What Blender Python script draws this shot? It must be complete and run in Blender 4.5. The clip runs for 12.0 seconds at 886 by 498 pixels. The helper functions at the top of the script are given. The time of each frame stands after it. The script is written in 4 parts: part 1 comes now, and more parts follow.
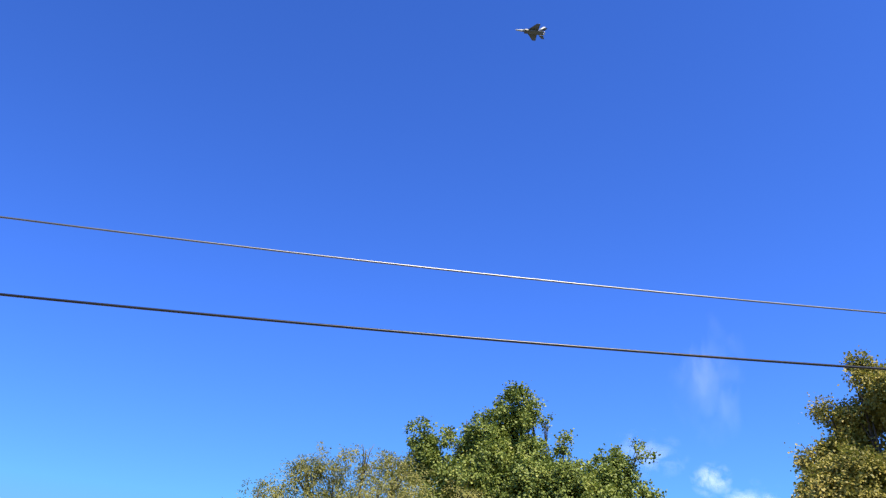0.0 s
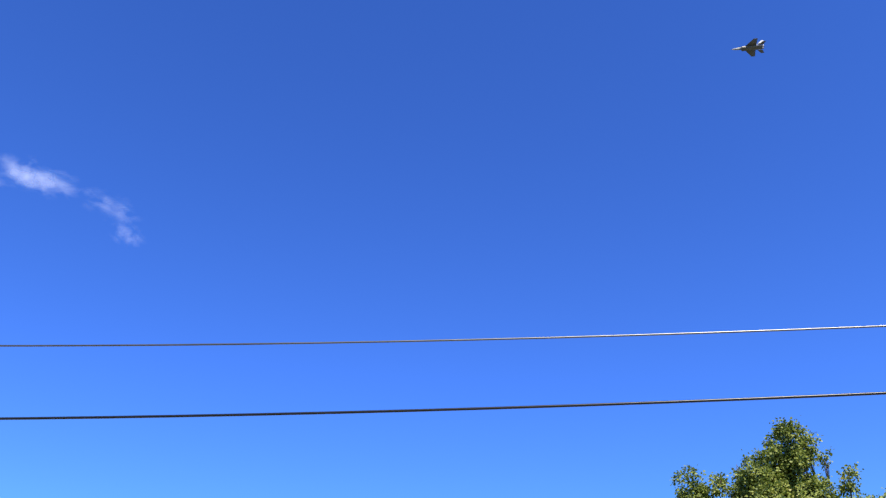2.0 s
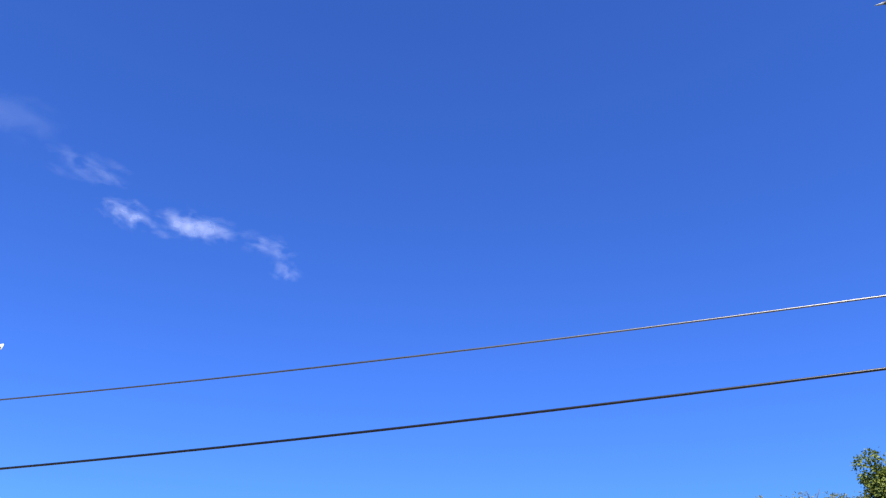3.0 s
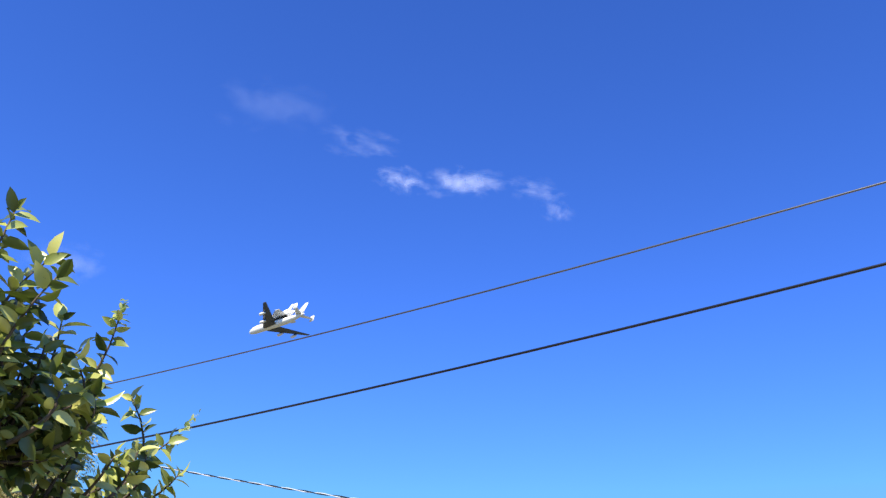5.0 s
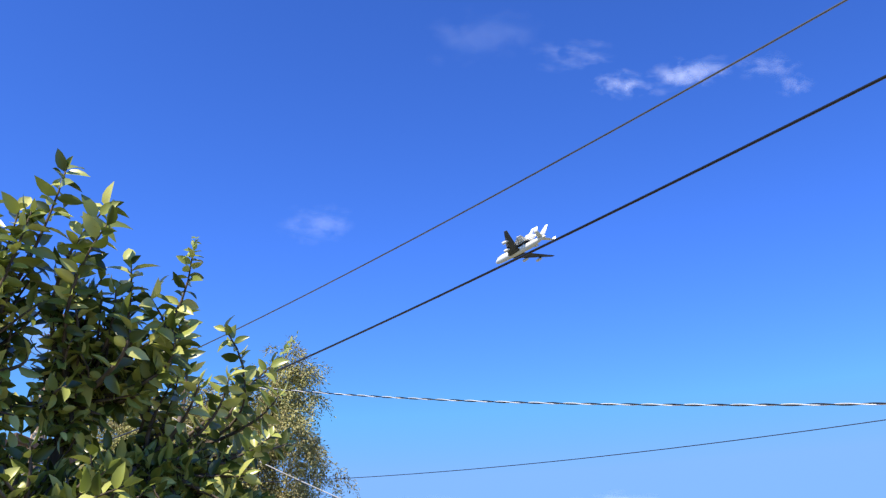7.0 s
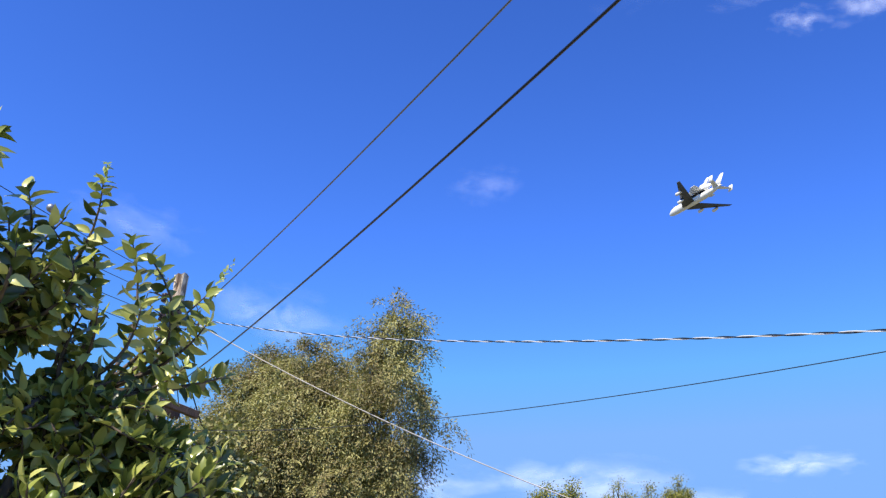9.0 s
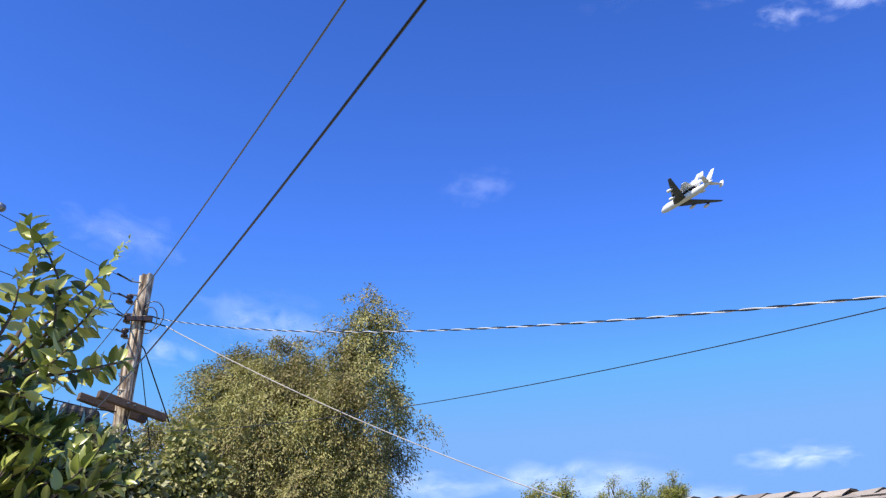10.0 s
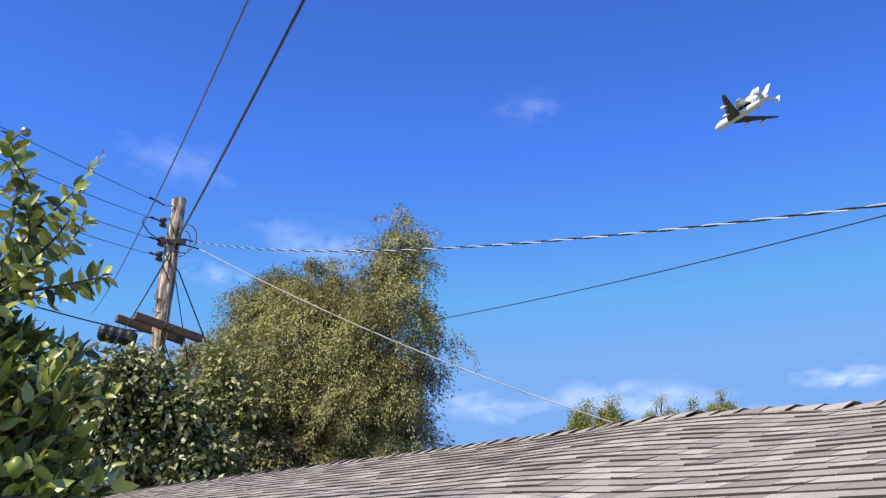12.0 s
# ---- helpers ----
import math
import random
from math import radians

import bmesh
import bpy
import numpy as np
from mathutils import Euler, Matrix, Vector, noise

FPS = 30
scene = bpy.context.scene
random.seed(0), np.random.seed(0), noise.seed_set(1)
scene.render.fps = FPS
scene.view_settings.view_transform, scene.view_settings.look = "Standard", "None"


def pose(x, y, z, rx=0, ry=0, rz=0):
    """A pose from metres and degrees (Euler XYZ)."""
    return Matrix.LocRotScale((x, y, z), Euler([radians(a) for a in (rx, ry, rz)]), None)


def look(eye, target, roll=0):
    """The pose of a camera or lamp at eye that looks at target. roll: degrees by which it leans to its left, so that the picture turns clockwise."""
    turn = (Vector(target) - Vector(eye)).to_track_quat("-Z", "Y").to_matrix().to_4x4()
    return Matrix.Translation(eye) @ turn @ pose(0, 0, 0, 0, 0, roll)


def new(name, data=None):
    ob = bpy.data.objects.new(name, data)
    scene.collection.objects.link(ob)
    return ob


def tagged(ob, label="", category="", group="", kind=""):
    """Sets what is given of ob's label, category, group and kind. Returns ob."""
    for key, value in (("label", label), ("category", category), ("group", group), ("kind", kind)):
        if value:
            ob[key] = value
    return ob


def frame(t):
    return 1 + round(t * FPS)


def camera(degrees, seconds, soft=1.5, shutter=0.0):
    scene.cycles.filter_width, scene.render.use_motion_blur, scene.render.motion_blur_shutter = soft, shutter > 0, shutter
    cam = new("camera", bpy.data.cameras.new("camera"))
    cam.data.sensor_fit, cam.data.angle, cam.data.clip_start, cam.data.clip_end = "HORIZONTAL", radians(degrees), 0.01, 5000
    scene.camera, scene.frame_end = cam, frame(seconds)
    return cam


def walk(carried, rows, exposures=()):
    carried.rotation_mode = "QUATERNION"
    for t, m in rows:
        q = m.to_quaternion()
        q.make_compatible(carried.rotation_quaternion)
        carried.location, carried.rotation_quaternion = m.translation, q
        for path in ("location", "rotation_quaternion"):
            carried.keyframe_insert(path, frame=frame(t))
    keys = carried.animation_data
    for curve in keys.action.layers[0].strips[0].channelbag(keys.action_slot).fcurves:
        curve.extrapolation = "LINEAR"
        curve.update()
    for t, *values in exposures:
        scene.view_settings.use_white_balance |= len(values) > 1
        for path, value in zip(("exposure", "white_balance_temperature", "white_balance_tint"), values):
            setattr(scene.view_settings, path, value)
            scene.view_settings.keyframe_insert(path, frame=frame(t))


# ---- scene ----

# ---------------------------------------------------------------- camera
cam = camera(50.29, 12.0, soft=1.3)
PATH = [  # seconds, heading (left is positive), tilt, lean, place
    (0, -77.77, 31.06, 0.25, -3.234, 0.259, 2.703),
    (0.5, -74.50, 31.39, 1.20, -3.166, 0.203, 2.762),
    (1, -70.91, 32.08, 0.99, -3.202, 0.131, 2.772),
    (1.5, -65.57, 32.80, 1.66, -3.252, 0.073, 2.768),
    (2, -60.37, 34.24, 0.84, -3.214, -0.039, 2.771),
    (2.5, -55.62, 34.96, 0.58, -3.141, -0.121, 2.758),
    (2.7, -53.23, 35.18, 0.45, -3.102, -0.169, 2.761),
    (4.3, -34.45, 30.87, 1.75, -2.711, -0.547, 2.781),
    (4.5, -32.65, 31.53, 2.05, -2.666, -0.541, 2.775),
    (5, -30.07, 30.50, 2.40, -2.536, -0.543, 2.756),
    (5.5, -23.73, 30.24, 2.26, -2.416, -0.579, 2.753),
    (6, -16.03, 28.17, 4.08, -2.229, -0.665, 2.744),
    (6.5, -13.13, 27.09, 2.09, -2.003, -0.669, 2.745),
    (7, -14.02, 25.30, 0.14, -1.755, -0.669, 2.726),
    (7.5, -10.14, 24.30, 1.42, -1.483, -0.647, 2.716),
    (7.7, -8.99, 23.10, 1.09, -1.378, -0.627, 2.709),
    (9.3, -2.34, 22.32, 2.39, -0.575, -0.315, 2.731),
    (9.5, -3.80, 21.86, 1.82, -0.540, -0.248, 2.717),
    (10, -3.16, 22.76, 0.62, -0.295, -0.112, 2.716),
    (10.5, 0.25, 19.90, 2.22, -0.105, -0.067, 2.713),
    (11, -0.54, 18.79, 0.38, 0.013, 0.011, 2.720),
    (11.5, -0.93, 18.56, 0.36, 0.031, 0.018, 2.718),
    (12, -0.00, 18.03, 0.93, 0.000, 0.000, 2.713),
]
walk(cam, [(t, pose(x, y, z, 90 + tilt, 0, heading) @ pose(0, 0, 0, 0, 0, lean))
           for t, heading, tilt, lean, x, y, z in PATH],
     exposures=[(0, 0.58), (1, 0.53), (2, 0.47), (2.7, 0.48), (4.3, 0.53), (6.5, 0.53), (7, 0.45), (7.5, 0.35), (9.3, 0.36), (10.5, 0.31), (12, 0.22)])

# ---------------------------------------------------------------- sky and sun
SKY_GAIN = (1.05, 0.78, 0.65)
SUN_AZ, SUN_EL = 135.0, 52.0          # degrees to the left of +y, and above the horizon
world = bpy.data.worlds.new("sky")
scene.world = world
world.use_nodes = True
wn, wl = world.node_tree.nodes, world.node_tree.links
wn.clear()
sky = wn.new("ShaderNodeTexSky")
sky.sky_type = "NISHITA"
sky.sun_disc = False
sky.sun_elevation = radians(SUN_EL)
sky.sun_rotation = radians(-SUN_AZ)
sky.altitude = 300
sky.air_density, sky.dust_density, sky.ozone_density = 1.0, 0.3, 3.0
tint = wn.new("ShaderNodeMix")
tint.data_type, tint.blend_type = "RGBA", "MULTIPLY"
tint.inputs["Factor"].default_value = 1.0
tint.inputs["B"].default_value = (0.62, 0.95, 1.45, 1)
depth = wn.new("ShaderNodeGamma")          # a deeper zenith, as through a clear dry sky
depth.inputs["Gamma"].default_value = 1.5
scaled = wn.new("ShaderNodeVectorMath")
scaled.operation = "MULTIPLY"
scaled.inputs[1].default_value = SKY_GAIN
capped = wn.new("ShaderNodeVectorMath")
capped.operation = "MINIMUM"
capped.inputs[1].default_value = (1.8, 3.74, 7.8)
back = wn.new("ShaderNodeBackground")
back.inputs["Strength"].default_value = 0.10
wout = wn.new("ShaderNodeOutputWorld")
wl.new(sky.outputs["Color"], tint.inputs["A"])
wl.new(tint.outputs["Result"], depth.inputs["Color"])
wl.new(depth.outputs["Color"], scaled.inputs[0])
wl.new(scaled.outputs["Vector"], capped.inputs[0])
wl.new(capped.outputs["Vector"], back.inputs["Color"])
wl.new(back.outputs["Background"], wout.inputs["Surface"])

to_sun = Vector((-math.sin(radians(SUN_AZ)) * math.cos(radians(SUN_EL)),
                 math.cos(radians(SUN_AZ)) * math.cos(radians(SUN_EL)), math.sin(radians(SUN_EL))))
sun = new("sun", bpy.data.lights.new("sun", "SUN"))
sun.data.energy, sun.data.angle, sun.data.color = 5.0, radians(0.55), (1.0, 0.90, 0.74)
sun.matrix_world = look(to_sun * 50, (0, 0, 0))


# ---------------------------------------------------------------- materials
class Mat:
    """A node material with its principled shader at hand."""

    def __init__(self, name, color=(0.5, 0.5, 0.5), rough=0.6, metal=0.0):
        self.m = bpy.data.materials.new(name)
        self.m.use_nodes = True
        self.n, self.l = self.m.node_tree.nodes, self.m.node_tree.links
        self.p = self.n["Principled BSDF"]
        self.p.inputs["Base Color"].default_value = (*color, 1)
        self.p.inputs["Roughness"].default_value = rough
        self.p.inputs["Metallic"].default_value = metal

    def node(self, kind, **values):
        made = self.n.new(kind)
        for key, value in values.items():
            made.inputs[key].default_value = value
        return made

    def join(self, a, b):
        self.l.new(a, b)

    def coords(self, scale=(1, 1, 1), world_space=False):
        c = self.n.new("ShaderNodeTexCoord")
        mp = self.node("ShaderNodeMapping", Scale=scale)
        if world_space:
            g = self.n.new("ShaderNodeNewGeometry")
            self.join(g.outputs["Position"], mp.inputs["Vector"])
        else:
            self.join(c.outputs["Object"], mp.inputs["Vector"])
        return mp.outputs["Vector"]

    def noise(self, scale, vec=None, detail=4.0, rough=0.6):
        t = self.node("ShaderNodeTexNoise", Scale=scale, Detail=detail, Roughness=rough)
        if vec is not None:
            self.join(vec, t.inputs["Vector"])
        return t.outputs["Fac"]

    def ramp(self, fac, stops):
        r = self.n.new("ShaderNodeValToRGB")
        e = r.color_ramp.elements
        e[0].position, e[0].color = stops[0][0], (*stops[0][1], 1)
        e[1].position, e[1].color = stops[-1][0], (*stops[-1][1], 1)
        for pos, col in stops[1:-1]:
            x = e.new(pos)
            x.color = (*col, 1)
        self.join(fac, r.inputs["Fac"])
        return r.outputs["Color"]

    def maths(self, op, a, b):
        m = self.n.new("ShaderNodeMath")
        m.operation = op
        for k, v in enumerate((a, b)):
            if isinstance(v, (int, float)):
                m.inputs[k].default_value = v
            else:
                self.join(v, m.inputs[k])
        return m.outputs["Value"]

    def mixed(self, fac, a, b, mode="MIX"):
        m = self.n.new("ShaderNodeMix")
        m.data_type, m.blend_type = "RGBA", mode
        if isinstance(fac, (int, float)):
            m.inputs["Factor"].default_value = fac
        else:
            self.join(fac, m.inputs["Factor"])
        for key, v in (("A", a), ("B", b)):
            if isinstance(v, tuple):
                m.inputs[key].default_value = (*v, 1)
            else:
                self.join(v, m.inputs[key])
        return m.outputs["Result"]

    def bump(self, height, strength=0.4, distance=0.01):
        b = self.node("ShaderNodeBump", Strength=strength, Distance=distance)
        self.join(height, b.inputs["Height"])
        self.join(b.outputs["Normal"], self.p.inputs["Normal"])

    def color(self, socket):
        self.join(socket, self.p.inputs["Base Color"])
        return self

    def chance(self):
        """A random number for each object and each loose piece of a mesh."""
        o = self.n.new("ShaderNodeObjectInfo")
        g = self.n.new("ShaderNodeNewGeometry")
        return self.maths("FRACT", self.maths("ADD", o.outputs["Random"], g.outputs["Random Per Island"]), 0.0)


def leaf_material(name, stops, rough=0.42, through_light=0.3, glow_color=(0.35, 0.5, 0.08), sheen=0.4, patches=0.25, grain=1.0):
    """grain: how far the colour varies leaf by leaf; the rest varies spray by spray."""
    a = Mat(name, rough=rough)
    pick = a.chance()
    if grain < 1:
        broad = a.maths("ADD", a.noise(0.9, a.coords(world_space=True), 1.0), a.noise(4.5, a.coords(world_space=True), 2.0))
        broad = a.maths("ADD", a.maths("MULTIPLY", a.maths("SUBTRACT", broad, 1.0), 2.3), 0.5)
        pick = a.maths("ADD", a.maths("MULTIPLY", pick, grain), a.maths("MULTIPLY", broad, 1 - grain))
    col = a.ramp(pick, stops)
    patch = a.noise(2.5, a.coords(world_space=True), 2.0)
    col = a.mixed(a.maths("MULTIPLY", patch, patches), col, tuple(c * 0.55 for c in stops[0][1]))
    a.color(col)
    a.p.inputs["Specular IOR Level"].default_value = sheen
    t = a.n.new("ShaderNodeBsdfTranslucent")
    a.join(a.mixed(0.55, col, glow_color), t.inputs["Color"])
    m = a.node("ShaderNodeMixShader", Fac=through_light)
    a.join(a.p.outputs["BSDF"], m.inputs[1])
    a.join(t.outputs["BSDF"], m.inputs[2])
    a.join(m.outputs["Shader"], a.n["Material Output"].inputs["Surface"])
    return a.m


CITRUS = leaf_material("citrus_leaf", [(0, (0.03, 0.048, 0.01)), (0.33, (0.145, 0.185, 0.035)), (0.66, (0.37, 0.41, 0.09)), (1, (0.6, 0.59, 0.19))], 0.32, 0.1, sheen=0.6, patches=0.1)
SHOOT = leaf_material("young_shoot", [(0, (0.38, 0.45, 0.16)), (1, (0.55, 0.6, 0.3))], 0.45, 0.4)
BROAD = leaf_material("broad_leaf", [(0, (0.07, 0.1, 0.022)), (0.4, (0.19, 0.235, 0.045)), (0.8, (0.33, 0.37, 0.085)), (1, (0.43, 0.41, 0.11))], 0.5, 0.12, sheen=0.25, grain=0.55)
OLIVE = leaf_material("olive_leaf", [(0, (0.13, 0.13, 0.035)), (0.4, (0.27, 0.25, 0.065)), (0.75, (0.36, 0.33, 0.09)), (1, (0.44, 0.36, 0.14))], 0.55, 0.14, sheen=0.25, grain=0.5)
GOLD = leaf_material("golden_leaf", [(0, (0.13, 0.12, 0.026)), (0.4, (0.3, 0.26, 0.055)), (0.75, (0.46, 0.38, 0.09)), (1, (0.56, 0.42, 0.13))], 0.5, 0.16, sheen=0.25, grain=0.45)
FEATHER = leaf_material("feathery_leaf", [(0, (0.07, 0.06, 0.028)), (0.3, (0.28, 0.225, 0.105)), (0.6, (0.42, 0.39, 0.15)), (1, (0.58, 0.57, 0.24))], 0.5, 0.12, sheen=0.3, patches=0.2, grain=0.5)
VINE = leaf_material("vine_leaf", [(0, (0.03, 0.04, 0.012)), (0.4, (0.14, 0.155, 0.05)), (0.7, (0.46, 0.46, 0.2)), (1, (0.66, 0.62, 0.36))], 0.28, 0.1)
SPROUT = leaf_material("sprouting_leaf", [(0, (0.146, 0.164, 0.0466)), (0.6, (0.358, 0.352, 0.116)), (1, (0.596, 0.54, 0.279))], 0.4, 0.12)
FAR = leaf_material("far_leaf", [(0, (0.17, 0.19, 0.04)), (0.6, (0.34, 0.33, 0.07)), (1, (0.5, 0.45, 0.12))], 0.5, 0.2)


def bark_material():
    a = Mat("bark", rough=0.9)
    v = a.coords((9, 9, 2.5))
    n = a.noise(2.0, v, 6.0)
    a.color(a.ramp(n, [(0.3, (0.05, 0.038, 0.028)), (0.7, (0.17, 0.13, 0.1))]))
    a.bump(n, 0.6, 0.02)
    return a.m


def pole_material():
    a = Mat("weathered_pole_wood", rough=0.85)
    grain = a.noise(3.0, a.coords((6, 6, 0.5)), 6.0, 0.65)
    stain = a.noise(4.5, a.coords((1.6, 1.6, 0.7)), 3.0)
    col = a.ramp(grain, [(0.4, (0.05, 0.03, 0.02)), (0.46, (0.44, 0.32, 0.22)), (0.56, (0.84, 0.73, 0.57))])
    blotch = a.ramp(stain, [(0.48, (0, 0, 0)), (0.58, (1, 1, 1))])
    col = a.mixed(a.maths("MULTIPLY", blotch, 0.75), col, (0.13, 0.085, 0.06))
    a.color(col)
    a.bump(grain, 1.0, 0.03)
    return a.m


def arm_material():
    a = Mat("crossarm_wood", rough=0.85)
    grain = a.noise(4.0, a.coords((1.2, 16, 16)), 5.0)
    a.color(a.ramp(grain, [(0.3, (0.07, 0.045, 0.033)), (0.7, (0.2, 0.13, 0.095))]))
    a.bump(grain, 0.5, 0.01)
    return a.m


def shingle_material():
    a = Mat("asphalt_shingle", rough=0.93)
    grit = a.noise(260, a.coords((1, 1, 1)), 2.0)
    blot = a.noise(1.1, a.coords(world_space=True), 4.0)
    col = a.ramp(a.chance(), [(0, (0.225, 0.193, 0.165)), (0.35, (0.315, 0.272, 0.23)), (0.7, (0.38, 0.333, 0.285)), (1, (0.46, 0.405, 0.35))])
    col = a.mixed(0.55, col, a.ramp(grit, [(0.3, (0.25, 0.25, 0.25)), (0.7, (0.95, 0.95, 0.95))]), "OVERLAY")
    col = a.mixed(a.maths("MULTIPLY", blot, 0.35), col, (0.2, 0.17, 0.155))
    a.color(col)
    a.bump(grit, 0.35, 0.003)
    return a.m


def plain_material(name, color, rough, metal=0.0, scale=6.0, spread=0.25):
    """Paint, metal or rubber with slight stains and unevenness."""
    a = Mat(name, color, rough, metal)
    n = a.noise(scale, a.coords(), 5.0)
    a.color(a.ramp(n, [(0.3, tuple(c * (1 - spread) for c in color)), (0.7, tuple(min(1, c * (1 + spread * 0.4)) for c in color))]))
    a.bump(n, 0.12, 0.004)
    return a.m


def ground_material():
    a = Mat("dry_grass_ground", rough=0.95)
    v = a.coords(world_space=True)
    n, f = a.noise(0.15, v, 5.0), a.noise(14, v, 4.0)
    col = a.ramp(n, [(0.35, (0.07, 0.09, 0.03)), (0.65, (0.19, 0.15, 0.09))])
    a.color(a.mixed(0.4, col, a.ramp(f, [(0.3, (0.04, 0.05, 0.02)), (0.7, (0.25, 0.22, 0.13))])))
    a.bump(f, 0.6, 0.03)
    return a.m


def cloud_material():
    a = Mat("cloud", (0.95, 0.95, 0.97), 1.0)
    uv = a.n.new("ShaderNodeUVMap")
    o = a.n.new("ShaderNodeObjectInfo")
    seed = a.node("ShaderNodeCombineXYZ")
    a.join(a.maths("MULTIPLY", o.outputs["Random"], 60.0), seed.inputs["X"])
    a.join(a.maths("MULTIPLY", o.outputs["Random"], 23.0), seed.inputs["Z"])
    mp = a.node("ShaderNodeMapping", Scale=(2.0, 1.3, 1))
    a.join(uv.outputs["UV"], mp.inputs["Vector"])
    a.join(seed.outputs["Vector"], mp.inputs["Location"])
    n = a.node("ShaderNodeTexNoise", Scale=2.5, Detail=4.0, Roughness=0.5, Distortion=0.35)
    a.join(mp.outputs["Vector"], n.inputs["Vector"])
    sep = a.n.new("ShaderNodeSeparateXYZ")
    a.join(uv.outputs["UV"], sep.inputs["Vector"])
    dx = a.maths("MULTIPLY", a.maths("SUBTRACT", sep.outputs["X"], 0.5), 2.0)
    dy = a.maths("MULTIPLY", a.maths("SUBTRACT", sep.outputs["Y"], 0.5), 2.0)
    r2 = a.maths("ADD", a.maths("MULTIPLY", dx, dx), a.maths("MULTIPLY", dy, dy))
    fall = a.maths("MAXIMUM", a.maths("SUBTRACT", 1.0, r2), 0.0)
    body = a.maths("SUBTRACT", a.maths("ADD", n.outputs["Fac"], a.maths("MULTIPLY", fall, 0.26)), 0.55)
    body = a.maths("MULTIPLY", a.maths("MAXIMUM", body, 0.0), 1.0)
    body = a.maths("MULTIPLY", body, a.maths("POWER", fall, 0.6))
    body = a.maths("MINIMUM", a.maths("MULTIPLY", body, o.outputs["Alpha"]), 0.7)
    t = a.n.new("ShaderNodeBsdfTranslucent")
    t.inputs["Color"].default_value = (0.95, 0.95, 0.97, 1)
    d = a.n.new("ShaderNodeBsdfDiffuse")
    d.inputs["Color"].default_value = (0.95, 0.95, 0.97, 1)
    add = a.n.new("ShaderNodeAddShader")
    a.join(t.outputs["BSDF"], add.inputs[0])
    a.join(d.outputs["BSDF"], add.inputs[1])
    clear = a.n.new("ShaderNodeBsdfTransparent")
    m = a.n.new("ShaderNodeMixShader")
    a.join(body, m.inputs["Fac"])
    a.join(clear.outputs["BSDF"], m.inputs[1])
    a.join(add.outputs["Shader"], m.inputs[2])
    a.join(m.outputs["Shader"], a.n["Material Output"].inputs["Surface"])
    return a.m


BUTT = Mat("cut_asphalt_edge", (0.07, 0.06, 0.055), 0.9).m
BARK, POLE, ARM, SHINGLE = bark_material(), pole_material(), arm_material(), shingle_material()
GROUND, CLOUD = ground_material(), cloud_material()
STUCCO = plain_material("stucco", (0.62, 0.56, 0.47), 0.9, 0, 3.0)
FASCIA = plain_material("painted_fascia", (0.5, 0.46, 0.4), 0.7)
GREY_WIRE = plain_material("grey_cable_strand", (0.22, 0.22, 0.22), 0.4, 0.9, 3.0)
BLACK_WIRE = plain_material("black_cable_jacket", (0.013, 0.013, 0.016), 0.33, 0.0, 3.0)
BARE_WIRE = plain_material("bare_aluminium_strand", (0.8, 0.8, 0.8), 0.35, 0.15, 3.0)
PALE_WIRE = plain_material("pale_cable_jacket", (0.62, 0.58, 0.54), 0.5, 0.0, 3.0)
BLACK = plain_material("black_plastic", (0.018, 0.018, 0.02), 0.5)
STEEL = plain_material("galvanised_steel", (0.35, 0.36, 0.37), 0.45, 0.8)
CERAMIC = plain_material("brown_glazed_ceramic", (0.05, 0.03, 0.025), 0.2)
WHITE = plain_material("white_aircraft_paint", (0.9, 0.9, 0.88), 0.35, 0, 0.15, 0.08)
WING_GREY = plain_material("grey_wing_metal", (0.09, 0.1, 0.12), 0.4, 0.3, 0.2)
TILE_BLACK = plain_material("black_heat_tiles", (0.03, 0.03, 0.035), 0.7, 0, 0.3)
FIGHTER = plain_material("grey_fighter_paint", (0.11, 0.12, 0.13), 0.5, 0, 0.3)
# sun glint on the fighter's nose and fins, put into the colour
FIGHTER_GLINT = plain_material("fighter_painted_glint", (0.45, 0.46, 0.47), 0.45, 0, 0.3)
GLASS_DARK = plain_material("dark_cockpit_glazing", (0.02, 0.025, 0.03), 0.08)
LEMON = plain_material("green_lemon_skin", (0.2, 0.26, 0.04), 0.4, 0, 20.0)


# ---------------------------------------------------------------- mesh helpers
def mesh_from(name, verts, faces, material, smooth=False):
    me = bpy.data.meshes.new(name)
    me.from_pydata([tuple(v) for v in verts], [], faces)
    me.materials.append(material)
    if smooth:
        me.polygons.foreach_set("use_smooth", [True] * len(me.polygons))
    me.update()
    return me


def part(name, me, parent, label=""):
    ob = new(name, me)
    ob.parent = parent
    return tagged(ob, label)


def thing(name, label, category, m=None, group="", kind=""):
    ob = new(name)
    if m is not None:
        ob.matrix_world = m
    return tagged(ob, label, category, group, kind)


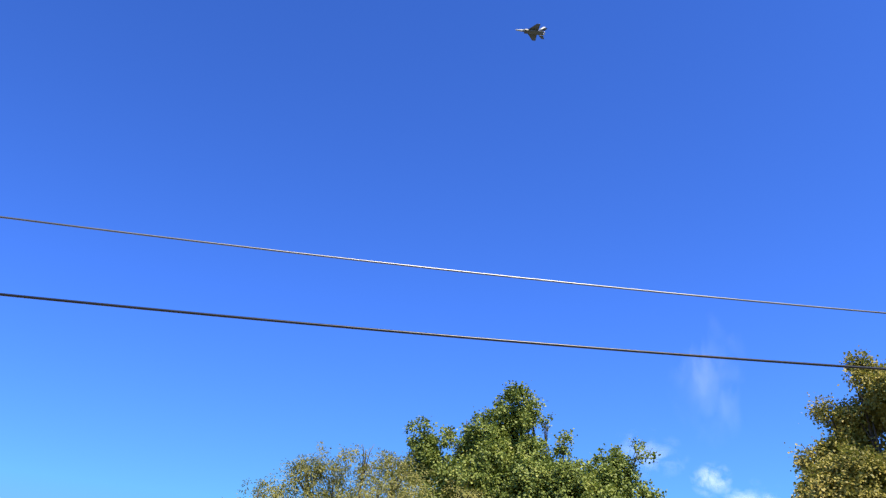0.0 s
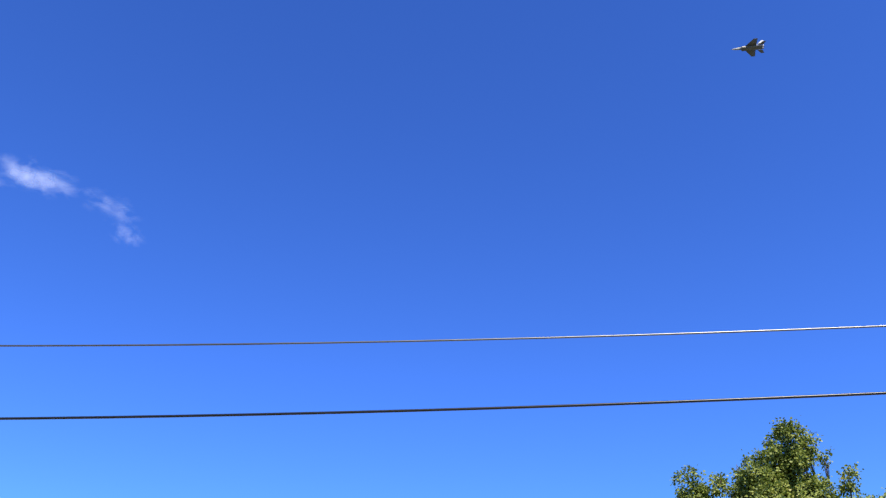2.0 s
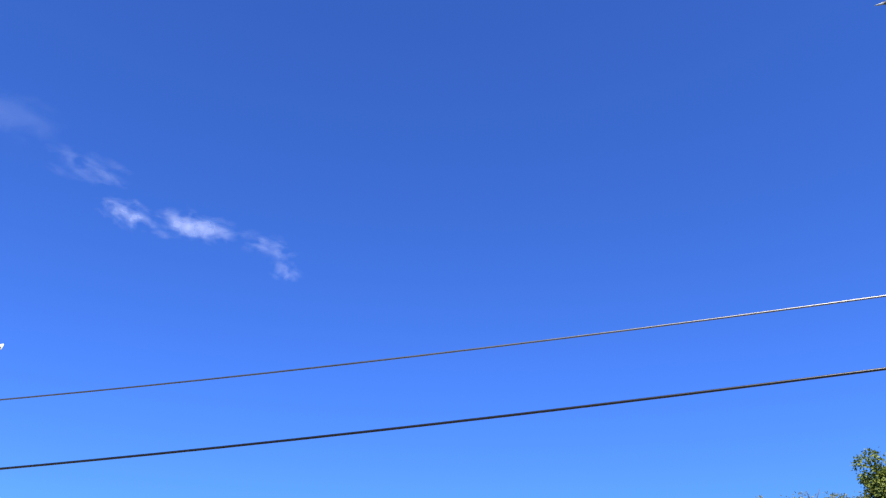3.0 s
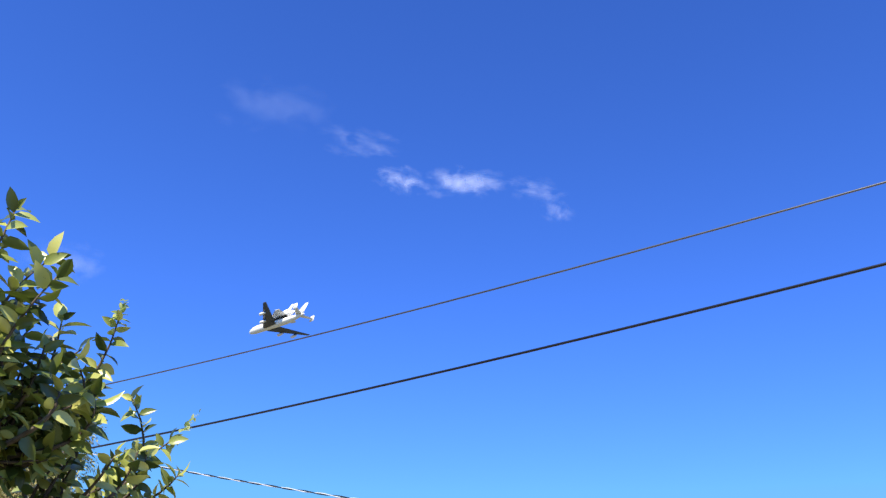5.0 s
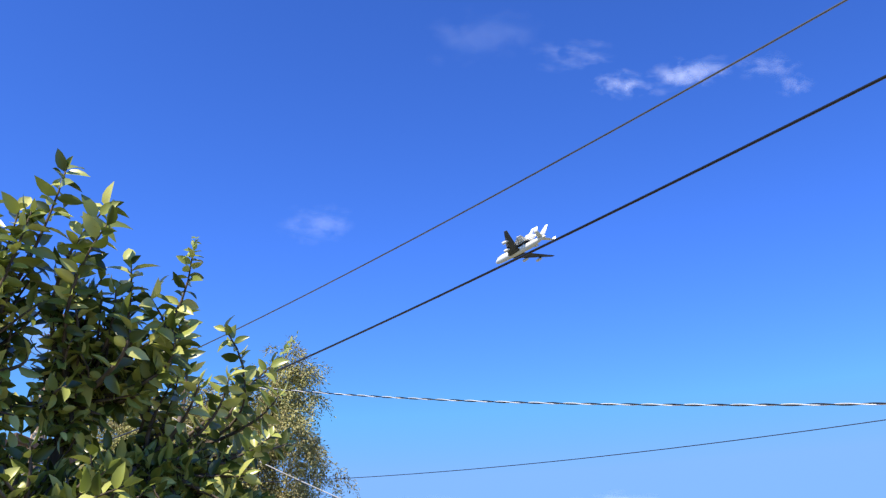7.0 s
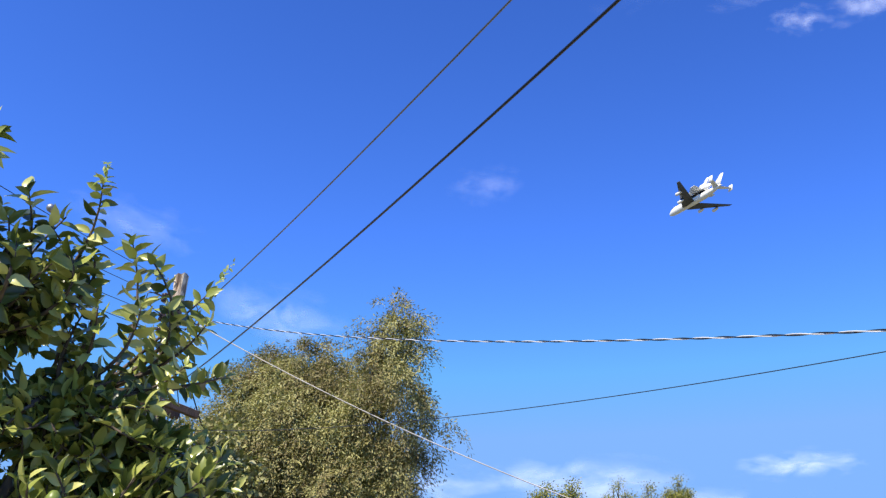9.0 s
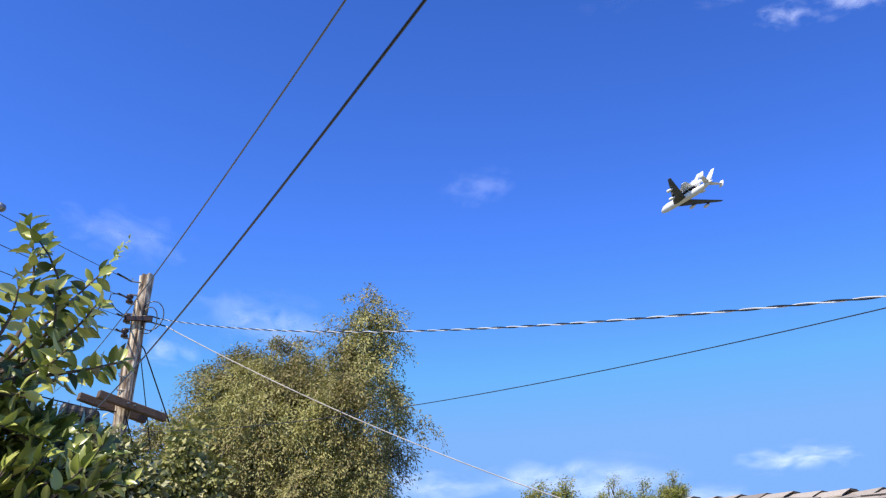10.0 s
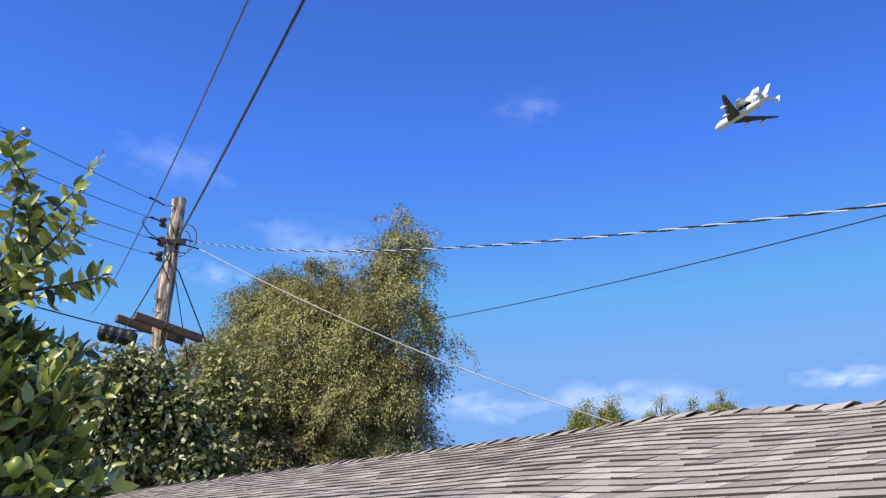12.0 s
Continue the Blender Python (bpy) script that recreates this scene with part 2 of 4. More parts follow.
def tube(points, radii, sides=8, caps=True):
    """Verts and faces of a round tapering tube along the points."""
    pts = [Vector(p) for p in points]
    if isinstance(radii, (int, float)):
        radii = [radii] * len(pts)
    verts, faces, ref = [], [], None
    for i, p in enumerate(pts):
        way = (pts[min(i + 1, len(pts) - 1)] - pts[max(i - 1, 0)]).normalized()
        if ref is None:
            ref = way.orthogonal().normalized()
        ref = (ref - way * ref.dot(way)).normalized()
        side = way.cross(ref)
        for k in range(sides):
            a = 2 * math.pi * k / sides
            verts.append(p + (ref * math.cos(a) + side * math.sin(a)) * radii[i])
    for i in range(len(pts) - 1):
        for k in range(sides):
            j = (k + 1) % sides
            faces.append((i * sides + k, i * sides + j, (i + 1) * sides + j, (i + 1) * sides + k))
    if caps:
        faces.append(tuple(range(sides - 1, -1, -1)))
        faces.append(tuple((len(pts) - 1) * sides + k for k in range(sides)))
    return verts, faces


def joined(*shapes):
    verts, faces = [], []
    for v, f in shapes:
        o = len(verts)
        verts += list(v)
        faces += [tuple(i + o for i in q) for q in f]
    return verts, faces


def box(lo, hi, bevel=0.0):
    """Verts and faces of a box with chamfered edges."""
    bm = bmesh.new()
    bmesh.ops.create_cube(bm, size=1)
    for v in bm.verts:
        v.co = Vector([lo[k] + (v.co[k] + 0.5) * (hi[k] - lo[k]) for k in range(3)])
    if bevel:
        bmesh.ops.bevel(bm, geom=list(bm.edges), offset=bevel, segments=1, affect="EDGES")
    bm.verts.index_update()
    out = [v.co.copy() for v in bm.verts], [tuple(v.index for v in f.verts) for f in bm.faces]
    bm.free()
    return out


def moved(shape, m):
    return [m @ Vector(v) for v in shape[0]], shape[1]


def hang(a, b, sag, n=48, start=0.0, end=1.0):
    """Points of a slack line from a to b."""
    a, b, out = Vector(a), Vector(b), []
    for i in range(n + 1):
        s = start + (end - start) * i / n
        p = a.lerp(b, s)
        p.z -= 4 * sag * s * (1 - s)
        out.append(p)
    return out


# ---------------------------------------------------------------- ground
bm = bmesh.new()
bmesh.ops.create_grid(bm, x_segments=40, y_segments=40, size=4000)
me = bpy.data.meshes.new("ground")
bm.to_mesh(me)
bm.free()
me.materials.append(GROUND)
tagged(new("ground", me), "dry grass and bare soil of the yards", "ground", kind="structure")


# ---------------------------------------------------------------- clouds
def cloud(az, el, wide, high, density, lean=0.0, far=3600):
    """A thin curved sheet of cloud, sizes in degrees."""
    n, verts, faces, uvs = 10, [], [], []
    ca, sa = math.cos(radians(lean)), math.sin(radians(lean))
    for j in range(n + 1):
        for i in range(n + 1):
            u, v = i / n - 0.5, j / n - 0.5
            a = radians(az - (u * wide * ca - v * high * sa) / math.cos(radians(el)))
            e = radians(el + u * wide * sa + v * high * ca)
            d = far + 40 * math.sin(3 * u + 5 * v)
            verts.append((-math.sin(a) * math.cos(e) * d, math.cos(a) * math.cos(e) * d, math.sin(e) * d))
            uvs.append((u + 0.5, v + 0.5))
    for j in range(n):
        for i in range(n):
            k = j * (n + 1) + i
            faces.append((k, k + 1, k + n + 2, k + n + 1))
    me = mesh_from("cloud", verts, faces, CLOUD, True)
    layer = me.uv_layers.new(name="UVMap")
    for loop in me.loops:
        layer.data[loop.index].uv = uvs[loop.vertex_index]
    ob = new("cloud", me)
    ob.color = (1, 1, 1, density)
    return tagged(ob, "thin wispy white cloud in a deep blue sky", "cloud", "clouds", "structure")


for c in [(-26.8, 34.6, 4, 2, 0.5, -6), (-31.4, 34.6, 5.6, 2.5, 0.55, 4), (-23.6, 36.5, 6, 2.2, 0.24, -5), (-36.6, 34.2, 4, 1.8, 0.24, -8),
          (-38.2, 32.8, 2.4, 1.5, 0.22, -10), (-17.0, 38.0, 8, 4, 0.13, 8), (-5.4, 26.6, 5, 2.8, 0.25, 8), (17.0, 22.2, 9, 3.5, 0.55, -6),
          (8.0, 18.0, 10, 4.2, 0.7, -4), (14.2, 15.8, 6, 2.5, 0.5, 0), (-3.0, 8.6, 9, 2.8, 0.6, 3), (-11.5, 9.0, 13, 3.6, 0.75, 2),
          (-23.8, 9.9, 8, 2.0, 0.65, 4), (-20.0, 7.4, 14, 3, 0.8, 0), (-94.8, 22.4, 5, 8, 0.3, -10), (-94.0, 16.8, 2.6, 2.2, 0.7, 0),
          (-95.8, 15.6, 5, 2.4, 0.55, -10), (-90.5, 18.5, 5, 3, 0.4, -10)]:
    cloud(*c)


# ---------------------------------------------------------------- leaves
def leaf_shape(length, width, fold=0.25, curl=0.15, rows=4):
    """A pointed leaf along +x, folded along its rib: verts and faces."""
    verts, faces = [], []
    for i in range(rows + 1):
        s = i / rows
        w = width * 0.5 * math.sin(math.pi * min(1, s ** 0.8 * 0.98 + 0.02)) ** 0.75
        z = -curl * length * s * s
        verts += [(s * length, -w, z + fold * w), (s * length, 0, z), (s * length, w, z + fold * w)]
    for i in range(rows):
        a = i * 3
        faces += [(a, a + 3, a + 4, a + 1), (a + 1, a + 4, a + 5, a + 2)]
    return verts, faces


def leaves_mesh(name, places, ways, ups, sizes, material, shape):
    """Many leaves of one shape joined into one mesh; arrays of places, directions and normals."""
    v0 = np.array(shape[0], float)
    k = len(v0)
    x = ways / np.linalg.norm(ways, axis=1)[:, None]
    y = np.cross(ups, x)
    y /= np.linalg.norm(y, axis=1)[:, None] + 1e-9
    z = np.cross(x, y)
    rot = np.stack([x, y, z], 2)
    pts = np.einsum("nij,kj->nki", rot, v0) * sizes[:, None, None] + places[:, None, :]
    n = len(places)
    per = np.array([i for f in shape[1] for i in f])
    lens = np.array([len(f) for f in shape[1]])
    me = bpy.data.meshes.new(name)
    me.vertices.add(n * k)
    me.vertices.foreach_set("co", pts.astype(np.float32).ravel())
    idx = (per[None, :] + (np.arange(n) * k)[:, None]).ravel()
    me.loops.add(len(idx))
    me.loops.foreach_set("vertex_index", idx.astype(np.int32))
    tot = np.tile(lens, n)
    me.polygons.add(len(tot))
    me.polygons.foreach_set("loop_start", np.concatenate([[0], np.cumsum(tot)[:-1]]).astype(np.int32))
    me.materials.append(material)
    me.update(calc_edges=True)
    me.validate()
    return me


def crown(rng, blobs, count, droop=0.3, shell=0.45, clump=14, spread=0.16, tuft=0.0, lumps=11, ruffle=0.4, stray=0.0):
    """Places, directions and normals of leaves, in clumps or hanging tufts over the lumps of uneven blobs (x, y, z, radius)."""
    blobs = np.array(blobs, float)
    weight = blobs[:, 3] ** 1.15
    many = len(blobs) * lumps
    pick = rng.choice(len(blobs), size=many, p=weight / weight.sum())
    d = rng.normal(size=(many, 3)) + np.array([0, 0, 0.15])
    d /= np.linalg.norm(d, axis=1)[:, None]
    r = blobs[pick, 3]
    lump = blobs[pick, :3] + d * (r * (shell + (1.0 - shell) * rng.random(many) ** 0.6))[:, None]
    size = r * rng.uniform(0.22, 0.5, many)
    which = rng.choice(many, size=count // clump, p=size ** 2 / (size ** 2).sum())
    out = rng.normal(size=(len(which), 3)) + d[which] * 0.5
    out /= np.linalg.norm(out, axis=1)[:, None]
    centre = lump[which] + out * (size[which] * (0.35 + 0.75 * rng.random(len(which)) ** 0.6))[:, None]
    loose = rng.random(len(which)) < stray
    centre[loose] += out[loose] * rng.uniform(0.05, 0.2, (loose.sum(), 1)) * r.max()
    c, o = np.repeat(centre, clump, 0), np.repeat(out, clump, 0)
    jit = rng.normal(size=c.shape)
    if tuft:
        run = rng.random((len(c), 1)) * np.repeat(rng.uniform(0.6, 1.3, (len(which), 1)), clump, 0)
        level = o * np.array([1, 1, 0.3])
        place = c + level * tuft * run + np.array([0, 0, -tuft * 0.75]) * run ** 2 + jit * spread
        way = level * 0.6 + jit * 0.45 + np.array([0, 0, -1.0]) * (0.1 + droop * run)
    else:
        place = c + jit * spread * (0.6 + 0.8 * rng.random((len(c), 1)))
        way = o * 0.5 + jit * 0.5 + rng.normal(size=c.shape) * 0.5 + np.array([0, 0, -droop])
    up = np.array(to_sun) * 0.25 + np.array([0, 0, 0.2]) + o * 0.8 + rng.normal(size=c.shape) * ruffle
    return place, way, up


def limbs(rng, base, blobs, trunk_r, fork):
    """Trunk and limb tubes from the base to the blobs."""
    base, fork = Vector(base), Vector(fork)
    mid = base.lerp(fork, 0.5) + Vector((rng.normal() * 0.1, rng.normal() * 0.1, 0))
    trunk = tube([base, mid, fork], [trunk_r * 1.25, trunk_r, trunk_r * 0.8], 10)
    out = []
    for b in blobs:
        end = Vector(b[:3])
        bend = fork.lerp(end, 0.5) + Vector((rng.normal() * 0.15, rng.normal() * 0.15, 0.2))
        out.append(tube([fork, bend, end, end + Vector((0, 0, b[3] * 0.5))], [trunk_r * 0.5, trunk_r * 0.32, trunk_r * 0.16, trunk_r * 0.06], 6))
        for _ in range(4):
            d = Vector(rng.normal(size=3)).normalized() * b[3] * 0.9
            out.append(tube([end.lerp(bend, 0.3), end + d * 0.5, end + d], [trunk_r * 0.14, trunk_r * 0.08, trunk_r * 0.03], 5))
    return trunk, out


def tree(name, label, seed, base, blobs, trunk_r, fork, count, size, material, shape, group="", **how):
    rng = np.random.default_rng(seed)
    ob = thing(name, label, "tree" if "shrub" not in name else "shrub", Matrix.Translation(base), group)
    back_to = Matrix.Translation(-Vector(base))
    trunk, arms = limbs(rng, base, blobs, trunk_r, fork)
    part("trunk", mesh_from("trunk", *moved(trunk, back_to), BARK, True), ob)
    for a in arms[::5]:
        part("limb", mesh_from("limb", *moved(a, back_to), BARK, True), ob)
    twigs = joined(*[a for i, a in enumerate(arms) if i % 5])
    tagged(part("twig_work", mesh_from("twig_work", *moved(twigs, back_to), BARK, True), ob), kind="stuff")
    place, way, up = crown(rng, blobs, count, **how)
    sizes = size * (0.65 + 0.6 * rng.random(len(place)))
    me = leaves_mesh("crown", place - np.array(base), way, up, sizes, material, shape)
    tagged(part("crown", me, ob), kind="stuff")
    return ob


def simple_leaf(width):
    return [(0, 0, 0), (0.45, -width / 2, 0.08), (1, 0, -0.12), (0.45, width / 2, 0.08)], [(0, 1, 2), (0, 2, 3)]


SMALL, NARROW, LOBED = simple_leaf(0.6), simple_leaf(0.36), simple_leaf(0.9)

# trees seen over the far gardens
tree("broadleaf_tree", "tall green broadleaf tree in full leaf, some leaves yellowing", 11, (21.3, 2.6, 0),
     [(20.6, 3.42, 12.3, 0.45), (20.7, 3.0, 12.05, 0.35), (20.6, 3.45, 11.85, 0.5), (20.6, 3.1, 11.5, 0.5), (20.55, 3.75, 11.45, 0.5), (20.15, 5.9, 11.45, 0.4), (20.3, 5.15, 11.4, 0.4), (20.5, 4.2, 11.1, 0.7), (20.7, 2.95, 10.9, 0.45), (20.6, 2.62, 11.65, 0.22), (20.6, 2.2, 11.05, 0.26), (20.6, 0.87, 10.55, 0.22), (20.6, 4.75, 11.8, 0.26), (20.5, 5.5, 10.5, 0.8),
      (20.75, 2.1, 9.85, 0.7), (20.8, 0.35, 10.65, 0.35), (20.8, 1.2, 10.1, 0.6), (20.6, 3.9, 9.8, 1.3), (21.2, 0.7, 9.2, 0.8), (21, 2, 8.6, 1.8), (21, 4.5, 8.4, 1.8)],
     0.07, (21.2, 2.8, 6.5), 290000, 0.072, BROAD, LOBED, "trees beyond the yard", shell=0.45, clump=30, spread=0.06, lumps=11)
tree("olive_green_tree", "airy olive-green tree with thin brownish foliage", 12, (17.6, 7.0, 0),
     [(17.8, 6.7, 10.0, 0.5), (18.05, 5.9, 9.7, 0.6), (17.4, 8.0, 9.5, 0.5), (17.0, 9.0, 9.0, 0.4), (16.8, 9.7, 8.6, 0.3), (17.6, 7.4, 9.1, 0.8), (17.9, 6.4, 9.0, 0.9), (17.2, 8.4, 8.6, 0.9), (17.6, 7, 7.6, 1.7), (19.6, 4.6, 9.6, 0.5)],
     0.14, (17.6, 7.0, 5.5), 90000, 0.07, OLIVE, NARROW, "trees beyond the yard", droop=0.6, shell=0.3, clump=40, spread=0.04, tuft=0.4, lumps=8, stray=0.12)
tree("yellowing_tree", "golden-green tree turning yellow, with gaps in its crown", 13, (16.6, -4.6, 0),
     [(16.3, -4.3, 10.3, 0.5), (16.1, -5.0, 10.0, 0.7), (16.4, -3.7, 9.8, 0.45), (16.3, -4.4, 9.4, 0.6), (16.5, -3.1, 9.05, 0.28), (16.4, -3.8, 8.7, 0.7), (16.5, -3.3, 8.1, 0.6), (16.2, -5.2, 8.8, 0.9), (16.4, -4.4, 7.4, 1.4)],
     0.14, (16.5, -4.5, 5.6), 190000, 0.058, GOLD, LOBED, "trees beyond the yard", shell=0.35, clump=45, spread=0.075, lumps=9)

# feathery tree beside the pole
tree("pepper_tree", "feathery olive-brown tree with drooping fine foliage behind the roof", 14, (-1.8, 15.0, 0),
     [(-0.71, 13.61, 7.34, 0.32), (-0.71, 13.61, 7.02, 0.38), (-0.88, 13.77, 6.64, 0.47), (-0.73, 13.72, 6.26, 0.51), (-2.95, 15.44, 6.86, 0.47), (-2.24, 15.34, 6.8, 0.54), (-1.43, 14.58, 6.59, 0.54), (-3.41, 15.23, 5.83, 0.57), (-2.01, 14.9, 5.62, 1.17), (-0.73, 13.93, 5.62, 0.59), (-0.16, 13.72, 5.56, 0.33), (-3.34, 15.01, 4.86, 0.82), (-1.95, 14.69, 4.43, 1.22), (-1.03, 14.15, 4.64, 0.7), (-2.88, 14.9, 3.67, 1.05), (-1.6, 14.47, 3.56, 0.87), (-2.52, 15.23, 6.37, 0.66), (-0.35, 13.7, 4.9, 0.3), (-0.89, 13.8, 7.1, 0.31), (-0.84, 13.7, 6.7, 0.37), (-0.76, 13.75, 6.45, 0.35), (-0.8, 14.0, 5.05, 0.55), (-1.0, 14.2, 4.1, 0.55)],
     0.05, (-1.8, 14.9, 2.2), 440000, 0.053, FEATHER, NARROW, "", droop=0.6, shell=0.45, clump=60, spread=0.035, tuft=0.34, lumps=11, ruffle=0.42, stray=0.06)
tree("climbing_shrub", "dense dark glossy shrub growing up beside the pole", 15, (-4.3, 12.8, 0),
     [(-4.3, 12.45, 4.85, 0.42), (-4.65, 12.5, 4.65, 0.45), (-4.0, 12.5, 4.7, 0.45), (-4.4, 12.5, 4.5, 0.6), (-3.8, 12.6, 4.3, 0.5), (-3.5, 12.7, 4.0, 0.55), (-4.1, 12.7, 3.8, 0.7), (-4.6, 12.8, 3.6, 0.8), (-3.2, 12.9, 3.7, 0.45), (-3.3, 13, 3.2, 0.9), (-5.0, 12.6, 4.4, 0.45)],
     0.05, (-4.2, 12.8, 1.5), 34000, 0.11, VINE, SMALL, "", shell=0.3, spread=0.09)

tree("leafy_shrub", "slender pale green shrub growing against the feathery tree", 16, (-3.3, 13.4, 0),
     [(-3.1, 13.35, 5.15, 0.28), (-3.35, 13.35, 4.8, 0.3), (-2.9, 13.35, 4.8, 0.3), (-3.1, 13.35, 4.4, 0.42), (-2.9, 13.35, 3.9, 0.42), (-3.25, 13.35, 3.5, 0.45), (-2.8, 13.4, 3.3, 0.4)],
     0.03, (-3.3, 13.4, 1.6), 12000, 0.095, SPROUT, SMALL, "", droop=0.5, shell=0.25, spread=0.07)

# far trees over the roof
def far_lumps(x, y, top, w, seed):
    """Uneven lumps of a far crown, lower towards its sides."""
    r = random.Random(seed)
    out = []
    for _ in range(9):
        u = r.uniform(-1.15, 1.15)
        out.append((x + u * w, y + r.uniform(-0.5, 0.5), top - w * (0.5 + 0.9 * abs(u) + r.uniform(0, 0.9)), w * r.uniform(0.18, 0.38)))
    return out


for k, (x, y, top, w) in enumerate([(8.2, 53.3, 11.3, 0.8), (9.6, 53.1, 11.5, 0.7), (16.4, 70.1, 14.6, 1.1), (18.3, 69, 14.1, 1.0), (20.3, 68.1, 14.5, 0.8)]):
    tree("distant_tree", "distant yellow-green tree in the sun", 30 + k, (x, y, 0),
         [(x, y, top - w * 0.5, w * 0.35), *far_lumps(x, y, top, w, 60 + k), (x, y, top - w * 2.6, w * 1.2), (x, y, top - w * 4.2, w * 1.4)],
         0.1, (x, y, top - w * 5), 17000, 0.12, FAR, SMALL, "far trees over the roof", shell=0.2, spread=0.15)


# ---------------------------------------------------------------- citrus tree
def citrus_tree():
    rng = np.random.default_rng(7)
    base = Vector((-2.75, 3.25, 0))
    ob = thing("citrus_tree", "bushy lemon tree with glossy leaves and upright shoots", "tree", Matrix.Translation(base))
    fork = Vector((-2.65, 3.3, 1.5))
    tips = [(-2.42, 2.86, 4.62), (-2.24, 2.9, 4.5), (-1.91, 3.2, 4.44), (-1.74, 3.45, 4.22), (-1.50, 3.6, 4.12), (-2.55, 2.82, 4.40), (-2.14, 3.05, 4.32),
            (-1.30, 3.3, 3.36), (-1.95, 3.11, 4.08), (-1.5, 3.35, 3.72), (-2.68, 2.85, 4.42), (-1.98, 3.95, 4.5), (-1.48, 4.0, 3.86), (-1.6, 3.98, 4.12),
            (-1.40, 3.72, 3.78), (-1.42, 3.72, 3.46), (-1.3, 3.74, 3.3), (-1.55, 3.5, 3.45), (-2.9, 2.9, 4.2), (-3.1, 3.2, 4.3), (-2.78, 2.95, 4.36), (-2.3, 2.95, 4.3), (-2.05, 3.1, 4.2), (-1.7, 3.3, 3.95)]
    main_tips = len(tips)
    for x, y, z in tips[:7] + tips[18:23]:      # side shoots a little below the upper tips
        a = rng.random() * 6.28
        tips.append((x + 0.11 * math.cos(a), y + 0.11 * math.sin(a), z - rng.uniform(0.1, 0.26)))
    core = np.array([-2.55, 3.4, 2.9])
    volume = []
    hull = np.array(tips[:main_tips])
    while len(volume) < 600:
        if rng.random() < 0.7:
            i, j = rng.integers(len(hull), size=2)
            if np.linalg.norm(hull[i] - hull[j]) > 0.95:
                continue
            p = hull[i] + (hull[j] - hull[i]) * rng.random()
            p = core + (p - core) * (0.3 + 0.6 * rng.random() ** 0.8) + rng.normal(size=3) * 0.06
        else:
            d = rng.normal(size=3)
            d = d / np.linalg.norm(d) * rng.random() ** 0.4
            p = np.array([-2.55, 3.35, 2.95]) + d * np.array([1.0, 0.72, 0.9])
        spread = (p[0] + 0.1) / (p[1] + 0.07)      # thinner towards the pole side
        if p[2] > 2.1 and p[0] * 0.809 + p[1] * 0.588 < 1.25 and (spread < -0.52 or p[2] < 3.32 - (spread + 0.42) * 2):
            volume.append(p)
    for k in range(520):      # the dense lower skirt towards the pole
        d = rng.normal(size=3)
        d = d / np.linalg.norm(d) * rng.random() ** 0.4
        volume.append(np.array([-1.85, 3.5, 3.27] if k % 5 < 3 else [-1.7, 3.48, 2.85]) + d * np.array([0.55, 0.36, 0.42]))
    trunk = tube([base, base.lerp(fork, 0.5) + Vector((0.04, 0, 0)), fork], [0.1, 0.085, 0.075], 10)
    part("trunk", mesh_from("trunk", *moved(trunk, Matrix.Translation(-base)), BARK, True), ob)
    mains = [Vector((-2.4, 3.15, 3.3)), Vector((-2.9, 3.2, 3.3)), Vector((-2.0, 3.65, 3.2)), Vector((-2.6, 3.7, 3.2)), Vector((-2.5, 2.95, 2.7)), Vector((-1.85, 3.35, 2.9)), Vector((-2.3, 3.3, 3.8)), Vector((-2.0, 3.4, 3.6)), Vector((-2.7, 3.05, 3.8)), Vector((-1.95, 3.75, 3.7))]
    for m in mains:
        a = tube([fork, fork.lerp(m, 0.5) + Vector((0, 0, -0.08)), m], [0.05, 0.036, 0.022], 7)
        part("limb", mesh_from("limb", *moved(a, Matrix.Translation(-base)), BARK, True), ob)
    twigs, P, W, U, S, young = [], [], [], [], [], []
    for i, t in enumerate([*tips, *volume]):
        tip = Vector(t)
        root = min(mains, key=lambda m: (m - tip).length)
        lead = i < len(tips)
        wander = 0.14 if lead else 0.07
        bend = root.lerp(tip, 0.55) + Vector((rng.normal() * wander, rng.normal() * wander, -0.1 if lead else -0.04))
        curve = [root.lerp(bend, s).lerp(bend.lerp(tip, s), s) for s in np.linspace(0, 1, 9)]
        twigs.append(tube(curve, list(np.linspace(0.013, 0.003, 9)), 5))
        length = (tip - root).length
        run = min(0.5 if lead else 0.34, length * 0.85)
        n = max(6, int(run / (0.0155 if lead else 0.024)))
        turn = rng.random() * 6.28
        for k in range(n):
            s = 1 - run * (k / n) ** 1.25 / length
            q = s * 8
            j = min(int(q), 7)
            p = curve[j].lerp(curve[j + 1], q - j)
            axis = (curve[j + 1] - curve[j]).normalized()
            side = axis.orthogonal().normalized()
            turn += 2.4
            side = side * math.cos(turn) + axis.cross(side) * math.sin(turn)
            way = axis * (0.85 if k < 3 else 0.3) + side * (0.95 if tip.z > 3.5 else 0.6) + Vector((0, 0, -0.05 if tip.z > 3.5 else 0.45)) + Vector(rng.normal(size=3)) * 0.18
            up = to_sun * 0.35 + Vector((-0.1, -0.45, 0.0) if lead else (0, -0.12, 0.2)) + Vector(rng.normal(size=3)) * 0.7
            P.append(p)
            W.append(way)
            U.append(up)
            S.append((0.6 if k == 0 else 0.8 + 0.4 * rng.random()) * ((0.1 if tip.x < -1.95 else 0.08) if lead else 0.086))
        if i in (2, 4):
            young.append((tip, (tip - curve[6]).normalized(), 0.05 if i == 2 else 0.15))
    tagged(part("twig_work", mesh_from("twig_work", *moved(joined(*twigs), Matrix.Translation(-base)), BARK, True), ob), kind="stuff")
